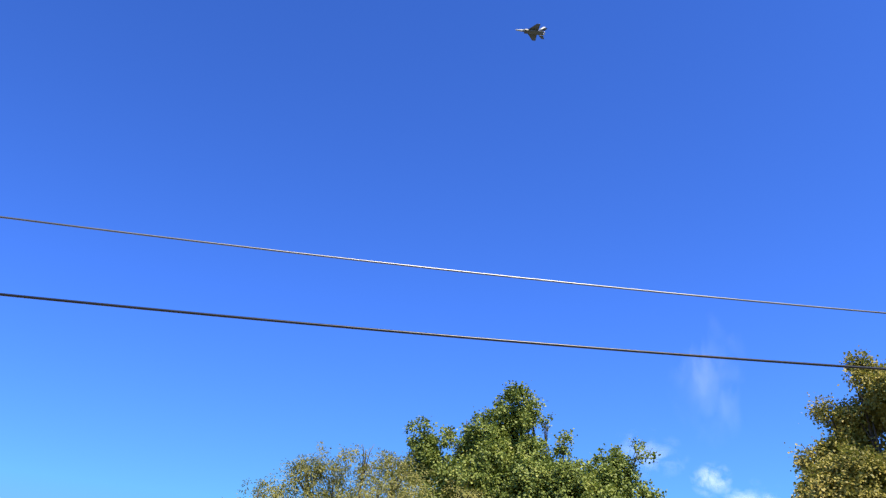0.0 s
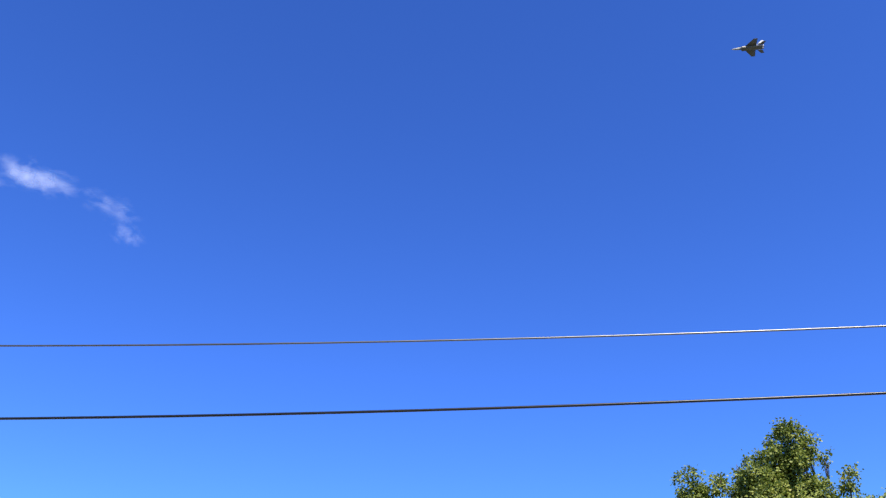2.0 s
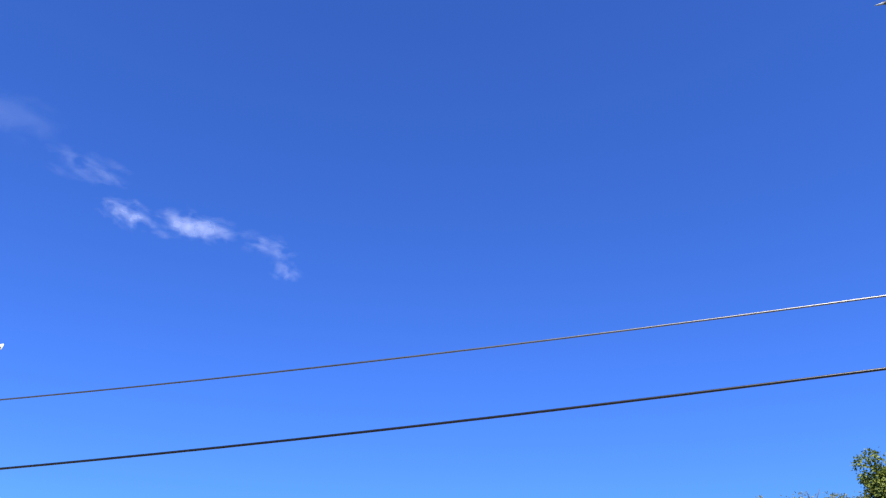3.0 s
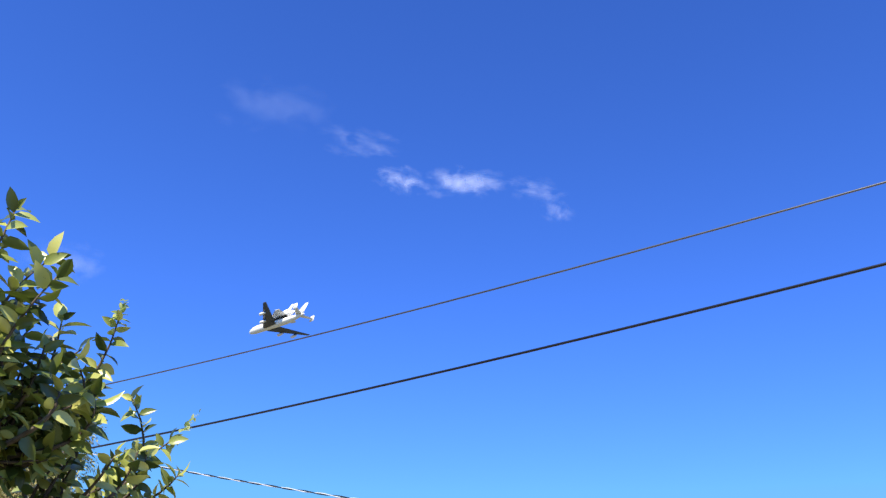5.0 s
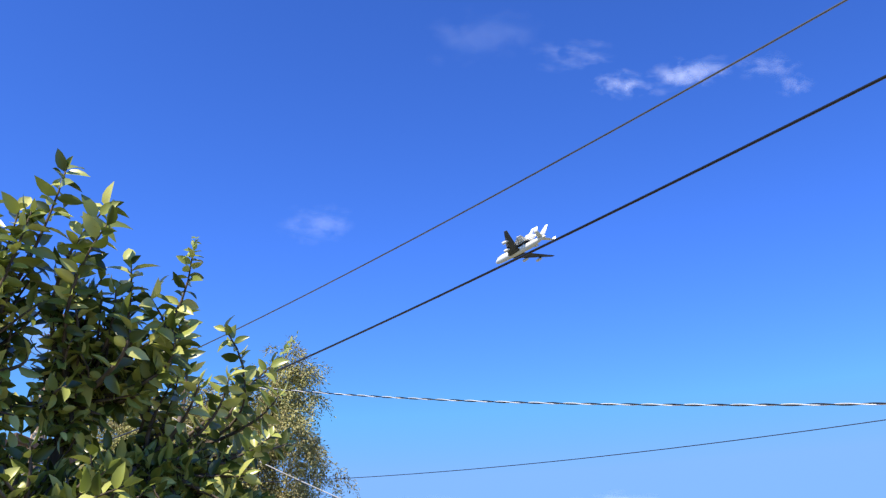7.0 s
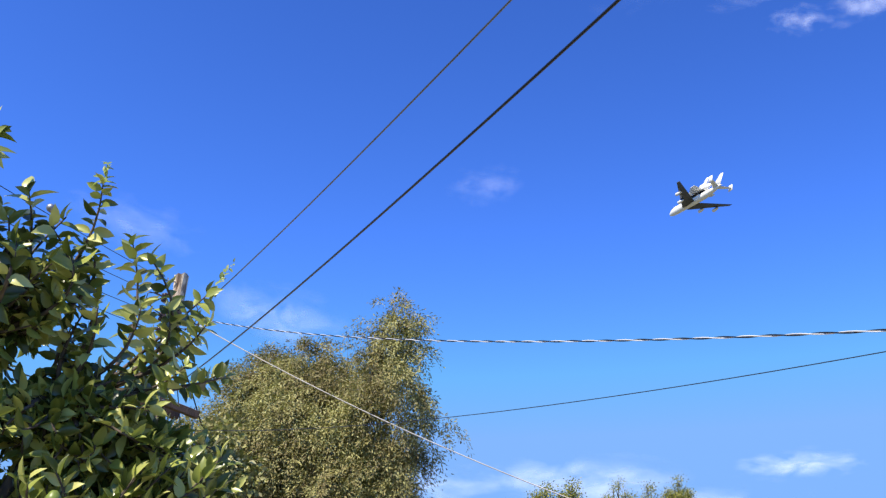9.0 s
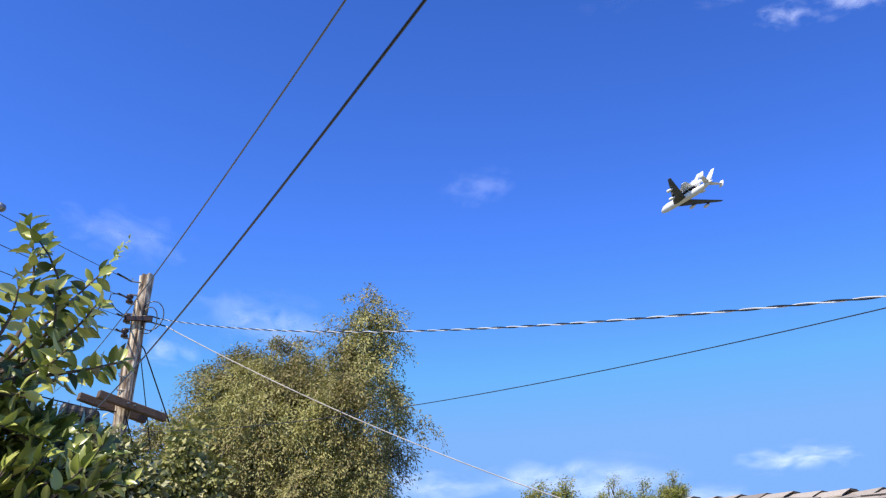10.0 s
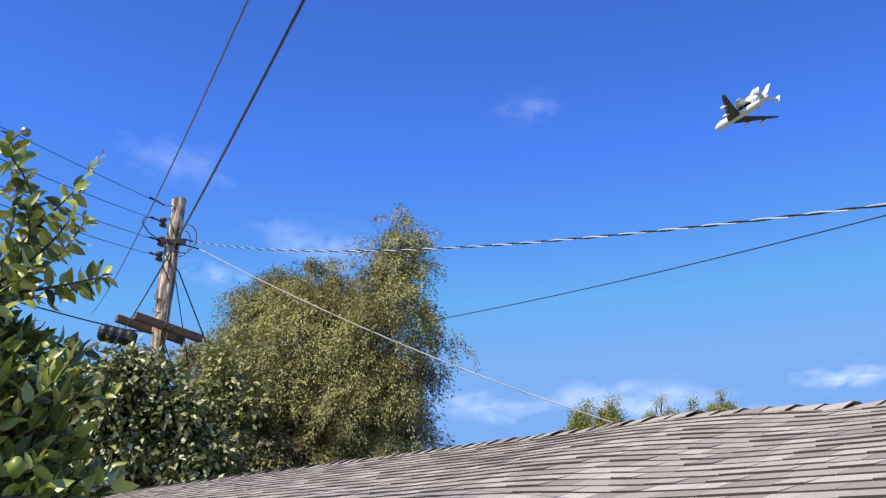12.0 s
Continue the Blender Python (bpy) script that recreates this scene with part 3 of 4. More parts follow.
    P, W, U, S = np.array(P) - np.array(base), np.array(W), np.array(U), np.array(S)
    shapes = [leaf_shape(1, 0.47, 0.5, 0.2), leaf_shape(1, 0.5, 0.35, 0.32), leaf_shape(1, 0.43, 0.65, 0.14)]
    meshes = [mesh_from("leaf", *s, CITRUS, True) for s in shapes]
    # the outer shoots that face the yard are single leaves
    order = np.argsort(P[:, 1] * 0.8 - P[:, 2] * 0.9 - P[:, 0] * 0.4)
    single = set(order[:300].tolist())
    for i in sorted(single):
        x = Vector(W[i]).normalized()
        y = Vector(U[i]).cross(x).normalized()
        z = x.cross(y)
        m = Matrix((x, y, z)).transposed().to_4x4()
        m.translation = Vector(P[i])
        leaf = part("leaf", meshes[i % 3], ob)
        leaf.matrix_basis = m @ Matrix.Scale(S[i], 4)
    rest = np.array([i for i in range(len(P)) if i not in single])
    for k in range(3):
        r = rest[rest % 3 == k]
        me = leaves_mesh("foliage", P[r], W[r], U[r], S[r], CITRUS, shapes[k])
        me.polygons.foreach_set("use_smooth", [True] * len(me.polygons))
        tagged(part("foliage", me, ob), kind="stuff")
    for tip, axis, reach in young:
        pl, wy, up, sz = [], [], [], []
        for k in range(16):
            s = k / 16
            pl.append(np.array(tip - base + axis * reach * s + Vector((0, 0, 0.05 * s))))
            wy.append(np.array(axis) * 0.6 + rng.normal(size=3) * 0.7)
            up.append(np.array([0, 0, 1]) + rng.normal(size=3) * 0.4)
            sz.append(0.05 * (1.1 - 0.7 * s))
        part("young_shoot", leaves_mesh("young_shoot", np.array(pl), np.array(wy), np.array(up), np.array(sz), SHOOT, shapes[0]), ob, "pale new lemon shoot")
    return ob


citrus_tree()


def lemon(at):
    bm = bmesh.new()
    bmesh.ops.create_uvsphere(bm, u_segments=16, v_segments=12, radius=0.026)
    for v in bm.verts:
        v.co.z *= 1.2
        if abs(v.co.z) > 0.024:
            v.co.z *= 1.12
    me = bpy.data.meshes.new("lemon")
    bm.to_mesh(me)
    bm.free()
    me.materials.append(LEMON)
    me.polygons.foreach_set("use_smooth", [True] * len(me.polygons))
    ob = new("lemon", me)
    ob.location = at
    return tagged(ob, "unripe green lemon hanging among leaves", "fruit", "lemons")


for at in [(-1.34, 3.06, 2.96), (-1.9, 2.75, 3.02), (-1.72, 2.75, 3.1)]:
    lemon(at)


# ---------------------------------------------------------------- utility pole
def utility_pole():
    x, y, top = -4.0, 13.37, 7.79
    ob = thing("utility_pole", "weathered brown wooden utility pole with bolted crossarms", "utility pole", Matrix.Translation((x, y, 0)))
    rng = np.random.default_rng(3)
    pts, rad = [], []
    for i in range(33):
        z = top * i / 32
        pts.append((-0.038 * (top - z) + rng.normal() * 0.004, rng.normal() * 0.004, z))
        rad.append(0.138 - 0.035 * i / 32 + rng.normal() * 0.006)
    v, f = tube(pts, rad, 14)
    v = [Vector(p) + Vector((rng.normal() * 0.004, rng.normal() * 0.004, 0)) for p in v]
    v[-14:] = [p + Vector((0, 0, rng.normal() * 0.02)) for p in v[-14:]]
    part("shaft", mesh_from("shaft", v, f, POLE), ob)
    turn = radians(38)
    m = Matrix.Translation((-0.076, 0.0, 5.78)) @ Euler((0, radians(10), turn)).to_matrix().to_4x4()
    for side, shift in ((-0.2, 0.05), (0.2, -0.07)):
        arm = box((-0.52 + shift, side - 0.05, -0.055), (0.52 + shift, side + 0.05, 0.055), 0.008)
        part("crossarm", mesh_from("crossarm", *moved(arm, m), ARM), ob, "square brown wooden crossarm")
    for sx in (-0.05, 0.05):
        bolt = tube([(sx, -0.3, 0), (sx, 0.3, 0)], 0.011, 8)
        part("bolt", mesh_from("bolt", *moved(bolt, m), STEEL), ob)
    for z in (7.39, 7.09, 6.86):
        spool = tube([(-0.19, -0.06, z - 0.06), (-0.19, -0.06, z - 0.03), (-0.19, -0.06, z), (-0.19, -0.06, z + 0.03), (-0.19, -0.06, z + 0.06)], [0.05, 0.055, 0.032, 0.055, 0.05], 12)
        ins = part("insulator", mesh_from("insulator", *spool, CERAMIC, True), ob, "dark glazed spool insulator")
        for dz in (0.07, -0.07):
            part("clevis_arm", mesh_from("clevis_arm", *tube([(-0.08, -0.02, z + dz), (-0.2, -0.06, z + dz * 1.07)], 0.012, 6), STEEL), ins)
    bracket = box((-0.2, -0.16, 7.03), (0.2, -0.11, 7.1), 0.006)
    part("bracket", mesh_from("bracket", *bracket, CERAMIC), ob)
    for z in (7.64, 6.2, 6.0):
        pin = tube([(-0.05, -0.1, z), (-0.16, -0.13, z), (-0.17, -0.13, z + 0.05)], 0.011, 6)
        part("pin", mesh_from("pin", *pin, STEEL), ob)
    # jumper loops at the wire ends
    for ox, oz, rx, rz in [(0.24, 7.12, 0.17, 0.24), (0.2, 7.05, 0.12, 0.22)]:
        pts = [(ox + rx * math.cos(a) - 0.06, -0.12 + 0.05 * math.sin(a), oz + rz * math.sin(a)) for a in np.linspace(-2.4, 2.5, 18)]
        part("jumper_wire", mesh_from("jumper_wire", *tube(pts, 0.008, 6), BLACK_WIRE, True), ob)
    return ob


utility_pole()


# ---------------------------------------------------------------- wires
def wire(name, label, points, radius, material, group=""):
    me = mesh_from(name, *tube(points, radius, 6), material, True)
    return tagged(new(name, me), label, "wire", group)


wire("overhead_cable", "thin grey overhead cable slung across the yard", hang((-4.92, 12.86, 5.83), (5.51, -11.46, 5.68), 1.06, 80), 0.0042, GREY_WIRE, "street cables")
wire("overhead_cable", "thicker black overhead cable slung across the yard", hang((-4.87, 13.35, 5.33), (5.40, -11.53, 5.30), 0.90, 80), 0.0058, BLACK_WIRE, "street cables")
wire("roof_wire", "thin dark wire running from behind the tree over the roof", hang((-4.86, 12.65, 5.37), (1.94, 3.69, 4.12), 0.28, 60, 0.0, 1.25), 0.0027, BLACK_WIRE)
wire("white_service_wire", "pale jacketed wire sloping from pole to a house", hang((-3.65, 13.45, 7.03), (4.39, 12.0, 3.74), 0.27), 0.0075, PALE_WIRE)

# twisted service drop: black strand laid round a bare one
drop = thing("service_drop", "twisted black and bare metal service cable from the pole", "wire")
a, b, sag = Vector((-3.73, 13.38, 7.12)), Vector((3.50, 2.40, 4.02)), 0.29
core = hang(a, b, sag, 760, 0.0, 1.12)
for phase, mat, label in ((0.0, BLACK_WIRE, "black jacketed strand"), (math.pi, BARE_WIRE, "bright bare strand")):
    pts, run = [], 0.0
    for i, p in enumerate(core):
        if i:
            run += (p - core[i - 1]).length
        w = run * 2 * math.pi / 0.36 + phase
        pts.append(p + Vector((0.838, 0.545, 0)) * math.cos(w) * 0.0048 + Vector((0, 0, 1)) * math.sin(w) * 0.0048)
    part("strand", mesh_from("strand", *tube(pts, 0.0052 if mat is BLACK_WIRE else 0.0042, 6), mat, True), drop, label)

# lines that leave the pole on the other side
grip_ends = []
for z, bend in ((7.66, (-4.68, 9.06, 7.04)), (7.39, (-4.25, 9.27, 6.57)), (7.09, (-4.07, 8.58, 6.09)), (6.86, (-3.99, 9.71, 6.11))):
    p0 = Vector((-4.19, 13.3, z))
    d = Vector(bend) - p0
    wire("line_wire", "thin dark line wire tied to the pole", hang(p0, p0 + d * 3.2, 0.12), 0.0048, BLACK_WIRE, "line wires")
    grip = [p0 + d.normalized() * s for s in (0.02, 0.2, 0.4, 0.55)]
    grip_ends.append(p0 + d.normalized() * 0.5)
    wire("dead_end_grip", "dark twisted grip at the wire end", grip, 0.014, BLACK_WIRE, "wire grips")
u, v = grip_ends[1], grip_ends[2]
wire("jumper_loop", "slack black jumper looped between two line wires", [u, u + Vector((-0.1, -0.05, -0.02)), u.lerp(v, 0.35) + Vector((-0.12, -0.05, 0)), u.lerp(v, 0.75) + Vector((-0.04, 0, 0)), v.lerp(grip_ends[3], 0.05) + Vector((0.1, 0.1, 0))], 0.008, BLACK_WIRE)
for end in ((-3.73, 13.38, 7.12), (-3.65, 13.45, 7.03)):
    wire("dead_end_grip", "dark grip tying a service wire to the pole", [(-3.95, 13.24, end[2] - 0.01), (-3.84, 13.3, end[2] + 0.01), end], 0.011, BLACK_WIRE, "wire grips")
wire("guy_wire", "dark guy wire running down from the pole", [(-4.0, 13.3, 6.78), (-3.9, 13.4, 6.65), (-3.6, 14.3, 5.73), (-3.25, 15.3, 4.7)], 0.011, BLACK_WIRE, "guy wires")
wire("guy_wire", "dark guy wire running down from the pole", [(-4.02, 13.3, 6.62), (-3.93, 13.4, 6.5), (-3.82, 13.9, 5.6), (-3.7, 14.6, 4.4)], 0.008, BLACK_WIRE, "guy wires")
wire("guy_wire", "dark guy wire running down from the pole", [(-4.0, 13.25, 5.65), (-3.86, 13.98, 4.95), (-3.7, 14.8, 4.2)], 0.009, BLACK_WIRE, "guy wires")
wire("distant_wire", "thin dark wire far behind the roof", hang((-6, 31, 7.6), (9, 30, 4.6), 0.3), 0.018, BLACK_WIRE, "distant wires")
wire("distant_wire", "thin dark wire far behind the roof", hang((-6, 31, 7.0), (9, 30, 3.9), 0.3), 0.018, BLACK_WIRE, "distant wires")
wire("telephone_cable", "thick black telephone cable tied to the crossarm", [(-6.6, 9.4, 5.8), (-5.6, 11.4, 5.72), (-4.96, 12.95, 5.78), (-4.5, 13.2, 5.72), (-4.1, 13.3, 5.7)], 0.011, BLACK_WIRE)

strain = tube([Vector((-4.63, 9.46, 7.085)).lerp(Vector((-4.616, 9.58, 7.10)), q) for q in np.linspace(0, 1, 7)], [0.02, 0.045, 0.05, 0.03, 0.05, 0.045, 0.02], 12)
tagged(new("strain_insulator", mesh_from("strain_insulator", *strain, STEEL, True)), "small grey ribbed insulator strung on the line wire", "insulator")

closure = thing("splice_closure", "black ribbed cable splice case hanging from the cable", "splice case")
a, b = Vector((-4.86, 13.08, 5.66)), Vector((-4.36, 13.26, 5.58))
ribs = [a.lerp(b, s) for s in np.linspace(0, 1, 19)]
part("case", mesh_from("case", *tube(ribs, [0.07, 0.11] + [0.125 if i % 4 < 2 else 0.116 for i in range(15)] + [0.11, 0.07], 12), BLACK), closure)
for s in (0.2, 0.5, 0.8):
    p = a.lerp(b, s)
    part("hanger", mesh_from("hanger", *tube([p, p + Vector((0, 0, 0.16))], 0.008, 6), STEEL), closure)


# ---------------------------------------------------------------- garage
RIDGE, SLOPE, HALF = 3.405, 0.31, 2.4
LEFT, RIGHT = -12.6, 2.5
frame_m = Matrix(((0.588, 0.809, 0, 3.317), (-0.809, 0.588, 0, 2.411), (0, 0, 1, 0), (0, 0, 0, 1)))
garage = thing("garage", "low single-storey garage with a brown-grey shingle roof", "garage", frame_m)
EAVE = RIDGE - SLOPE * HALF
wall_lo, wall_hi = LEFT + 0.35, RIGHT - 0.35
for lo, hi in (((wall_lo, -1.75, 0), (wall_hi, -1.6, EAVE)), ((wall_lo, 1.6, 0), (wall_hi, 1.75, EAVE)),
               ((wall_lo, -1.6, 0), (wall_lo + 0.15, 1.6, EAVE)), ((wall_hi - 0.15, -1.6, 0), (wall_hi, 1.6, EAVE))):
    part("wall", mesh_from("wall", *box(lo, hi, 0.01), STUCCO), garage)
DECK_EAVE, DECK_RIDGE = EAVE - 0.02, RIDGE - 0.02      # the boards under the shingles
roof = part("roof", mesh_from("roof", [(LEFT, -HALF, DECK_EAVE), (RIGHT, -HALF, DECK_EAVE), (RIGHT, 0, DECK_RIDGE), (LEFT, 0, DECK_RIDGE), (LEFT, HALF, DECK_EAVE), (RIGHT, HALF, DECK_EAVE),
                                       (LEFT, -HALF, EAVE - 0.12), (RIGHT, -HALF, EAVE - 0.12), (RIGHT, 0, RIDGE - 0.12), (LEFT, 0, RIDGE - 0.12), (LEFT, HALF, EAVE - 0.12), (RIGHT, HALF, EAVE - 0.12)],
                              [(0, 1, 2, 3), (3, 2, 5, 4), (7, 6, 9, 8), (8, 9, 10, 11), (0, 6, 7, 1), (5, 11, 10, 4), (0, 3, 9, 6), (3, 4, 10, 9), (1, 7, 8, 2), (2, 8, 11, 5)], FASCIA), garage, "gabled shingle roof")


# ---------------------------------------------------------------- aircraft
def lathe(stations, sides=20):
    """A body along x from (x, half width, half height, z) stations."""
    verts, faces = [], []
    for x, w, h, z in stations:
        for k in range(sides):
            a = 2 * math.pi * k / sides
            verts.append((x, w * math.cos(a), z + h * math.sin(a)))
    for i in range(len(stations) - 1):
        for k in range(sides):
            j = (k + 1) % sides
            faces.append((i * sides + k, i * sides + j, (i + 1) * sides + j, (i + 1) * sides + k))
    faces += [tuple(range(sides - 1, -1, -1)), tuple((len(stations) - 1) * sides + k for k in range(sides))]
    return verts, faces


def blade(root, tip, thick_root, thick_tip, flat="z"):
    """A wing or fin: root and tip each (front x, back x, y, z)."""
    verts, faces = [], []
    for (xf, xb, y, z), t in ((root, thick_root), (tip, thick_tip)):
        for s, h in ((0.0, 0.0), (0.12, 0.5), (0.4, 0.6), (1.0, 0.05)):
            x = xf + (xb - xf) * s
            for sign in (1, -1):
                d = sign * h * t
                verts.append((x, y, z + d) if flat == "z" else (x, y + d, z))
    n = 8
    for i in range(3):
        a, b = i * 2, i * 2 + 2
        faces += [(a, b, b + n, a + n), (a + 1, a + 1 + n, b + 1 + n, b + 1)]
    faces += [(6, 7, 7 + n, 6 + n), (0, n, n + 1, 1), (0, 1, 3, 2), (2, 3, 5, 4), (4, 5, 7, 6), (n, n + 2, n + 3, n + 1), (n + 2, n + 4, n + 5, n + 3), (n + 4, n + 6, n + 7, n + 5)]
    return verts, faces


def flight(place, heading, climb, bank):
    h, p, b = radians(heading), radians(climb), radians(bank)
    f = Vector((-math.sin(h) * math.cos(p), math.cos(h) * math.cos(p), math.sin(p)))
    l0 = Vector((-math.cos(h), -math.sin(h), 0))
    u0 = f.cross(l0)
    left = l0 * math.cos(b) + u0 * math.sin(b)
    m = Matrix((f, left, f.cross(left))).transposed().to_4x4()
    m.translation = place
    return m


def carrier(m):
    ob = thing("carrier_aircraft", "white four-engined jumbo jet flying with a shuttle on its back", "airplane", m)
    body = lathe([(33.5, 0.1, 0.1, -0.6), (32.8, 1.1, 1.2, -0.5), (31, 2.1, 2.4, -0.1), (28, 2.9, 3.5, 0.5), (24, 3.2, 4.1, 0.8), (17, 3.25, 4.0, 0.7), (12, 3.25, 3.3, 0), (-14, 3.25, 3.3, 0),
                  (-22, 2.8, 2.8, 0.5), (-29, 1.8, 1.8, 1.2), (-35, 0.7, 0.7, 1.9), (-36.5, 0.2, 0.2, 2.0)])
    part("fuselage", mesh_from("fuselage", *body, WHITE, True), ob)
    part("cockpit_window", mesh_from("cockpit_window", *box((27.6, -2.0, 3.2), (29.0, 2.0, 3.7), 0.1), GLASS_DARK), ob)
    for s in (1, -1):
        wing = blade((12.5, -4.0, 2.8 * s, -2.0), (-12.5, -16.5, 30 * s, 2.0), 2.2, 0.6)
        part("wing", mesh_from("wing", *wing, WING_GREY, True), ob, "grey swept wing")
        for y, x in ((11.8, 3.2), (21.2, -5.0)):
            z = -2.6 + (y - 3) * 0.12 - 1.6
            eng = lathe([(x + 3.6, 1.25, 1.25, z), (x + 3.2, 1.4, 1.4, z), (x + 1, 1.4, 1.4, z), (x - 1.5, 1.0, 1.0, z), (x - 3.5, 0.45, 0.45, z)], 14)
            e = part("engine", mesh_from("engine", *moved(eng, Matrix.Translation((0, y * s, 0))), WHITE, True), ob)
            part("pylon", mesh_from("pylon", *box((x - 3, y * s - 0.25, z + 1.0), (x + 2.2, y * s + 0.25, z + 2.1), 0.1), WING_GREY), e)
        stab = blade((-26.5, -33.5, 1.2 * s, 2.0), (-33.2, -36.6, 11.2 * s, 3.2), 1.0, 0.5)
        part("stabiliser", mesh_from("stabiliser", *stab, WHITE, True), ob)
        end = blade((-32.2, -37.6, 11.3 * s, 0.4), (-33.0, -37.4, 11.3 * s, 6.4), 0.45, 0.35, "y")
        part("end_fin", mesh_from("end_fin", *end, WHITE, True), ob, "white upright fin on the tailplane tip")
    fin = blade((-22.5, -34.5, 0, 2.4), (-34.0, -38.2, 0, 13.6), 0.9, 0.5, "y")
    part("tail_fin", mesh_from("tail_fin", *fin, WHITE, True), ob)
    for x, y in ((9, 0), (-7, 2), (-7, -2)):
        part("strut", mesh_from("strut", *tube([(x, y, 3), (x, y * 0.8, 5.4)], 0.25, 8), WHITE), ob)
    return ob


def orbiter(m):
    ob = thing("space_shuttle", "white winged space shuttle carried on the jet's back", "space shuttle", m)
    body = lathe([(18.5, 0.2, 0.2, 6.2), (17.8, 1.2, 1.0, 6.3), (15, 2.2, 2.2, 7.0), (11, 2.7, 2.9, 7.7), (-10, 2.7, 2.9, 7.8), (-13, 2.9, 3.0, 7.8), (-16, 2.7, 2.7, 8.0), (-19.5, 1.6, 2.2, 8.2), (-24, 0.3, 0.4, 8.0)])
    part("body", mesh_from("body", *body, WHITE, True), ob)
    part("belly_tiles", mesh_from("belly_tiles", *box((-15, -2.4, 4.75), (13, 2.4, 5.1), 0.15), TILE_BLACK), ob, "black tiled underside")
    part("window", mesh_from("window", *box((13.2, -1.6, 8.5), (14.4, 1.6, 9.2), 0.1), GLASS_DARK), ob)
    for s in (1, -1):
        wing = blade((6, -15, 2.4 * s, 5.6), (-9, -14.5, 11.9 * s, 5.8), 1.2, 0.5)
        part("wing", mesh_from("wing", *wing, WHITE, True), ob)
        pod = lathe([(-9, 0.5, 0.4, 10.2), (-11, 1.2, 1.1, 10.3), (-15, 1.4, 1.3, 10.2), (-17, 1.0, 1.0, 10)], 12)
        part("engine_pod", mesh_from("engine_pod", *moved(pod, Matrix.Translation((0, 1.8 * s, 0))), WHITE, True), ob)
    fin = blade((-9.5, -16.5, 0, 10.2), (-15.6, -19.2, 0, 17.6), 0.6, 0.4, "y")
    part("tail_fin", mesh_from("tail_fin", *fin, WHITE, True), ob)
    return ob


jet_at = flight((262.2, 760.7, 380.4), 23, 0, 8)
carrier(jet_at)
orbiter(jet_at)


def fighter(m):
    ob = thing("fighter_jet", "grey twin-tailed fighter jet flying overhead", "airplane", m)
    body = lathe([(9.8, 0.05, 0.05, 0), (8.5, 0.4, 0.4, 0), (6, 0.65, 0.75, 0.1), (4, 0.75, 1.0, 0.3), (1, 1.5, 0.95, 0.1), (-4, 1.7, 0.8, 0), (-8, 1.6, 0.65, 0)], 16)
    part("fuselage", mesh_from("fuselage", *body, FIGHTER, True), ob)
    # shell over the nose, coloured paler for the sunlight glinting there
    nose = lathe([(9.83, 0.05, 0.05, 0), (8.5, 0.43, 0.43, 0), (6, 0.68, 0.78, 0.1), (5.0, 0.72, 0.86, 0.2)], 16)
    part("nose", mesh_from("nose", *nose, FIGHTER_GLINT, True), ob, "grey nose with its sun glint painted pale")
    part("canopy", mesh_from("canopy", *lathe([(6.6, 0.05, 0.05, 0.8), (5.4, 0.42, 0.5, 1.0), (3.6, 0.45, 0.55, 1.15), (1.6, 0.1, 0.1, 1.0)], 12), GLASS_DARK, True), ob)
    for s in (1, -1):
        part("intake", mesh_from("intake", *box((1.2 - 0.2, 0.95 * s - 0.5, -0.75), (3.8, 0.95 * s + 0.5, 0.55), 0.15), FIGHTER), ob)
        part("wing", mesh_from("wing", *blade((1.8, -4.6, 1.4 * s, 0.3), (-2.6, -4.8, 6.5 * s, 0.2), 0.4, 0.15), FIGHTER, True), ob)
        part("tailplane", mesh_from("tailplane", *blade((-5.6, -8.6, 1.9 * s, 0.0), (-8.0, -9.9, 4.3 * s, -0.05), 0.25, 0.1), FIGHTER, True), ob)
        # the fins' bright glint is painted by the paler colour
        part("tail_fin", mesh_from("tail_fin", *blade((-4.6, -8.4, 1.85 * s, 0.4), (-8.0, -9.4, 2.0 * s, 3.9), 0.22, 0.12, "y"), FIGHTER_GLINT, True), ob, "grey tail fin with its sun glint painted pale")
        nozzle = lathe([(-8, 0.55, 0.55, 0), (-9.2, 0.42, 0.42, 0)], 14)
        part("nozzle", mesh_from("nozzle", *moved(nozzle, Matrix.Translation((0, 0.75 * s, 0))), STEEL, True), ob)
    return ob


fighter(flight((427.9, 39.1, 418.2), 22, 0, 8))


# ---------------------------------------------------------------- roof shingles
STEP = 0.102
slope_angle = math.atan(SLOPE)


def bow(x):
    """How far the old ridge stands proud of a straight line along the roof."""
    return 0.056 / (1 + math.exp(min(60, (x + 2.66) * 6))) - 0.014 + 0.014 * math.exp(-((x + 3.55) / 0.45) ** 2)


def shingle_shape(width, tall=0.006):
    """One shingle: its lower edge lies along x at y = 0, its back at y = 0.11, raised at the front."""
    g = 0.002
    v = [(g, 0, 0.002), (width - g, 0, 0.002), (width - g, 0.11, 0.0), (g, 0.11, 0.0), (g, 0, tall), (width - g, 0, tall), (width - g, 0.11, 0.001), (g, 0.11, 0.001)]
    return v, [(4, 5, 6, 7), (0, 1, 5, 4), (1, 2, 6, 5), (3, 0, 4, 7), (2, 3, 7, 6)]


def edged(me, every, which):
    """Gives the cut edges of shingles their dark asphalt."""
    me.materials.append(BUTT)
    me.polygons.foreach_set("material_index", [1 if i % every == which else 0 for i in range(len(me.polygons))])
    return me


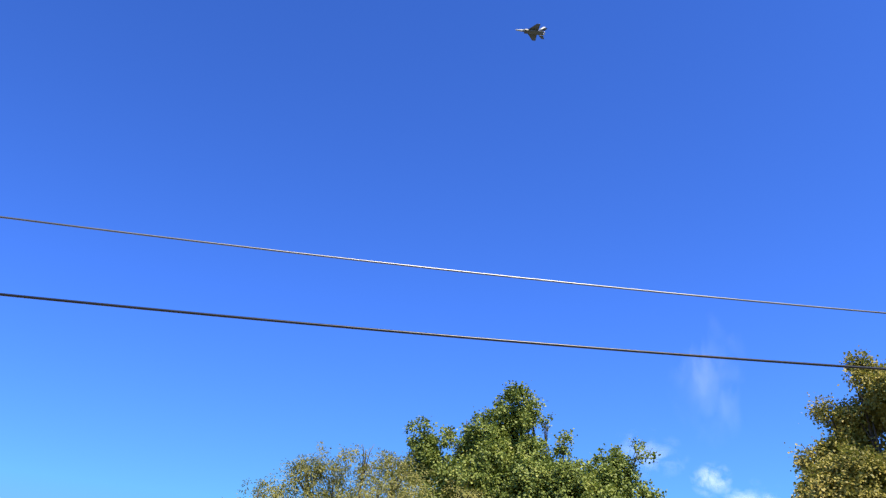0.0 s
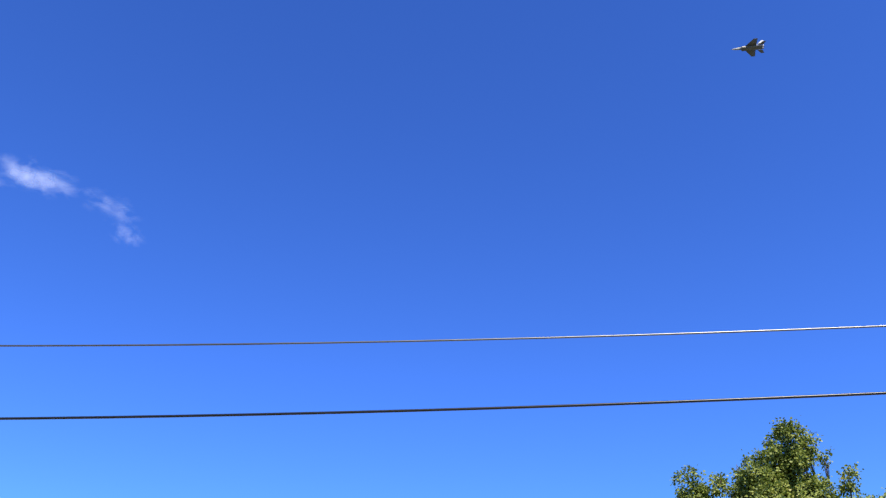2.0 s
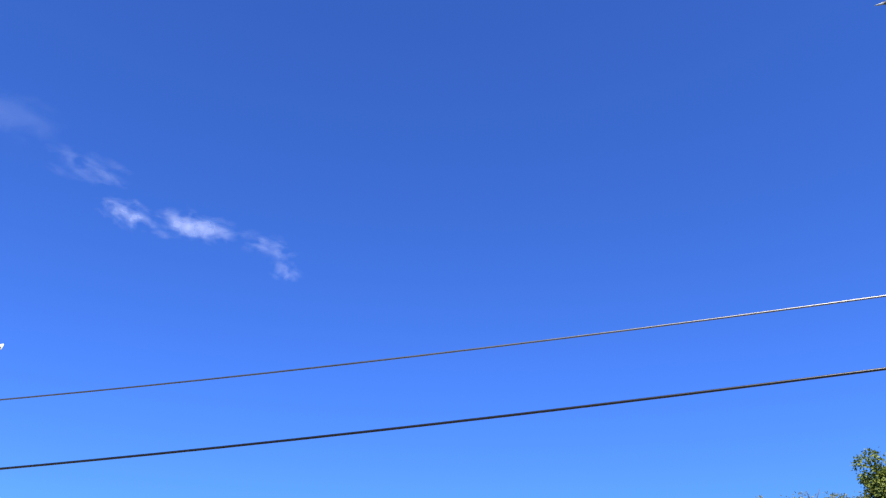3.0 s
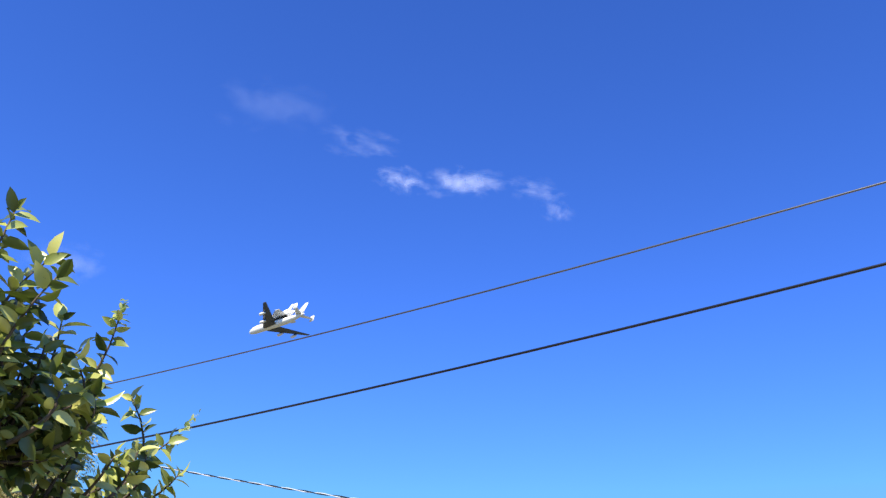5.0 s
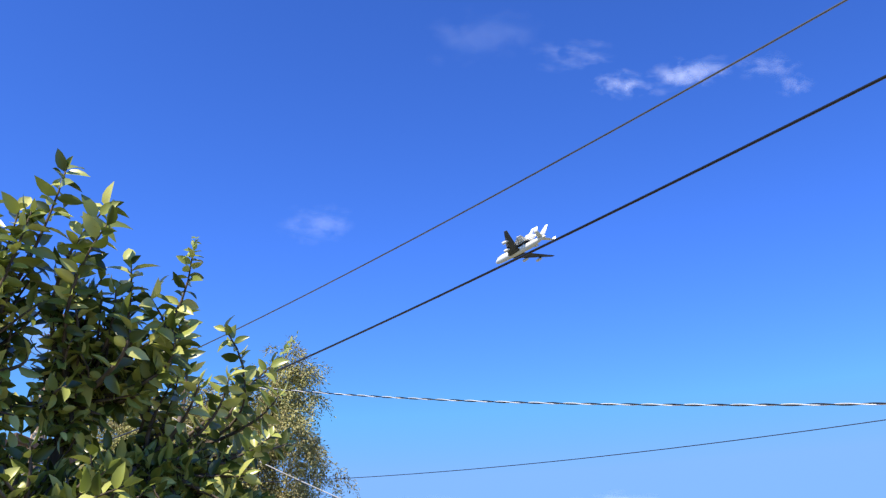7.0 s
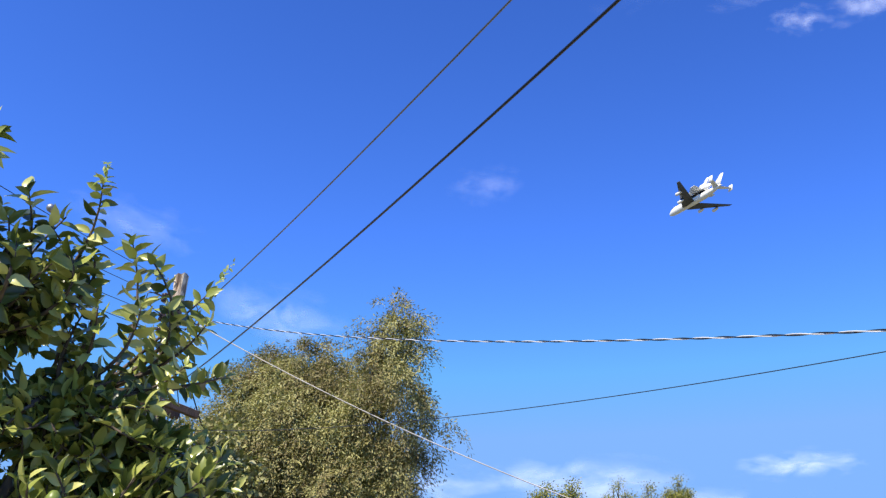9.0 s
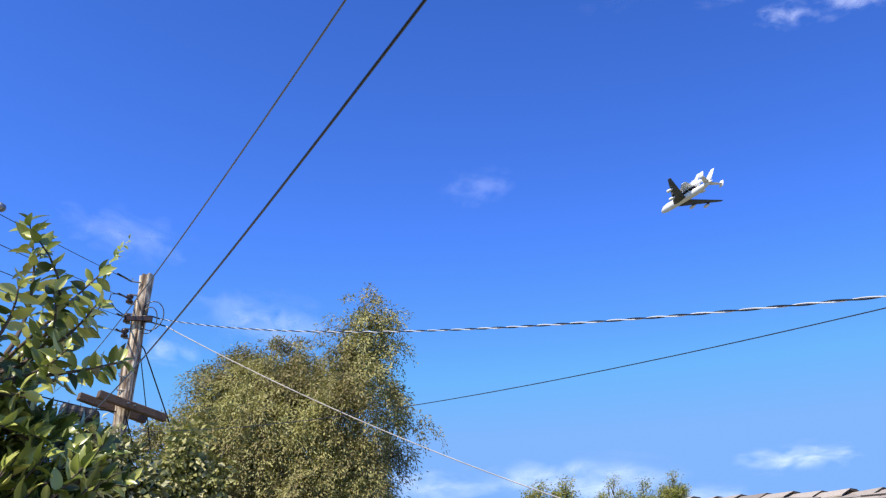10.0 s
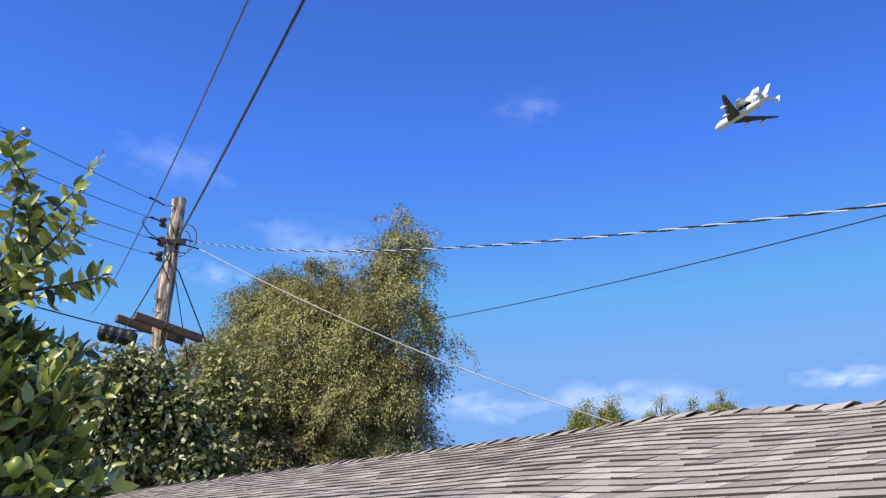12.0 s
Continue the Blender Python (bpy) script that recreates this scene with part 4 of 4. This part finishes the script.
rs = random.Random(5)
widths = [0.12, 0.14, 0.16, 0.18, 0.21]
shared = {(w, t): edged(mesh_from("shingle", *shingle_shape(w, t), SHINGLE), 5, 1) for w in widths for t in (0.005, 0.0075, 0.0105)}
near, others = [], []
for side in (-1, 1):
    courses = int(HALF / math.cos(slope_angle) / STEP)
    for i in range(courses):
        s = (i + 1) * STEP + 0.06
        x = LEFT - rs.random() * 0.2
        while x < RIGHT - 0.05:
            w, t = rs.choice(widths), rs.choice((0.005, 0.0075, 0.0075, 0.0105))
            if x + w > RIGHT + 0.04:
                break
            fade = 1 - s / 3.5
            lift = math.atan((bow(x + w) - bow(x)) / w * fade)
            m = Matrix.Translation((x, side * s * math.cos(slope_angle), RIDGE + bow(x) * fade - s * math.sin(slope_angle) + 0.004))
            m = m @ Matrix.Rotation(slope_angle * -side, 4, "X") @ Matrix.Rotation(-lift, 4, "Y")
            if side == 1:
                m = m @ Matrix.Translation((w, 0, 0)) @ Matrix.Rotation(math.pi, 4, "Z")
            m = m @ pose(0, rs.uniform(-0.003, 0.003), 0, 0, 0, rs.uniform(-0.4, 0.4))
            (near if side == -1 and -3.4 < x < -0.8 and i < 20 else others).append((m, w, t))
            x += w
rs.shuffle(near)
for m, w, t in near[:300]:
    part("shingle", shared[w, t], roof).matrix_basis = m
shape = joined(*[moved(shingle_shape(w, t), m) for m, w, t in near[300:] + others])
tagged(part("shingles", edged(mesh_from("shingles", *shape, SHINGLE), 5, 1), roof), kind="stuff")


def cap_shape():
    """A bent ridge cap, raised where it shows."""
    v, f = [], []
    for x, z in ((0.0, -0.001), (0.17, 0.013)):
        for y, dz in ((-0.12, -0.12 * SLOPE - 0.002), (-0.03, -0.004), (0.03, -0.004), (0.12, -0.12 * SLOPE - 0.002)):
            v += [(x, y, z + dz), (x, y, z + dz - 0.006)]
    for k in range(3):
        a = k * 2
        f += [(a, a + 2, a + 10, a + 8), (a + 1, a + 9, a + 11, a + 3), (a + 8, a + 10, a + 11, a + 9)]
    f += [(0, 8, 9, 1), (6, 7, 15, 14)]
    return v, f


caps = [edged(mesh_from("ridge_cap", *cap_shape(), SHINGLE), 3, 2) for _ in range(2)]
x, k = LEFT, 0
while x < RIGHT - 0.1:
    part("ridge_cap", caps[k % 2], roof).matrix_basis = Matrix.Translation((x, rs.uniform(-0.008, 0.008), RIDGE + bow(x) + 0.004 + rs.uniform(-0.004, 0.006))) @ pose(0, 0, 0, rs.uniform(-2, 2), rs.uniform(-1.5, 1.5) - math.degrees(math.atan((bow(x + 0.15) - bow(x)) / 0.15)), rs.uniform(-1.5, 1.5))
    x += 0.15
    k += 1
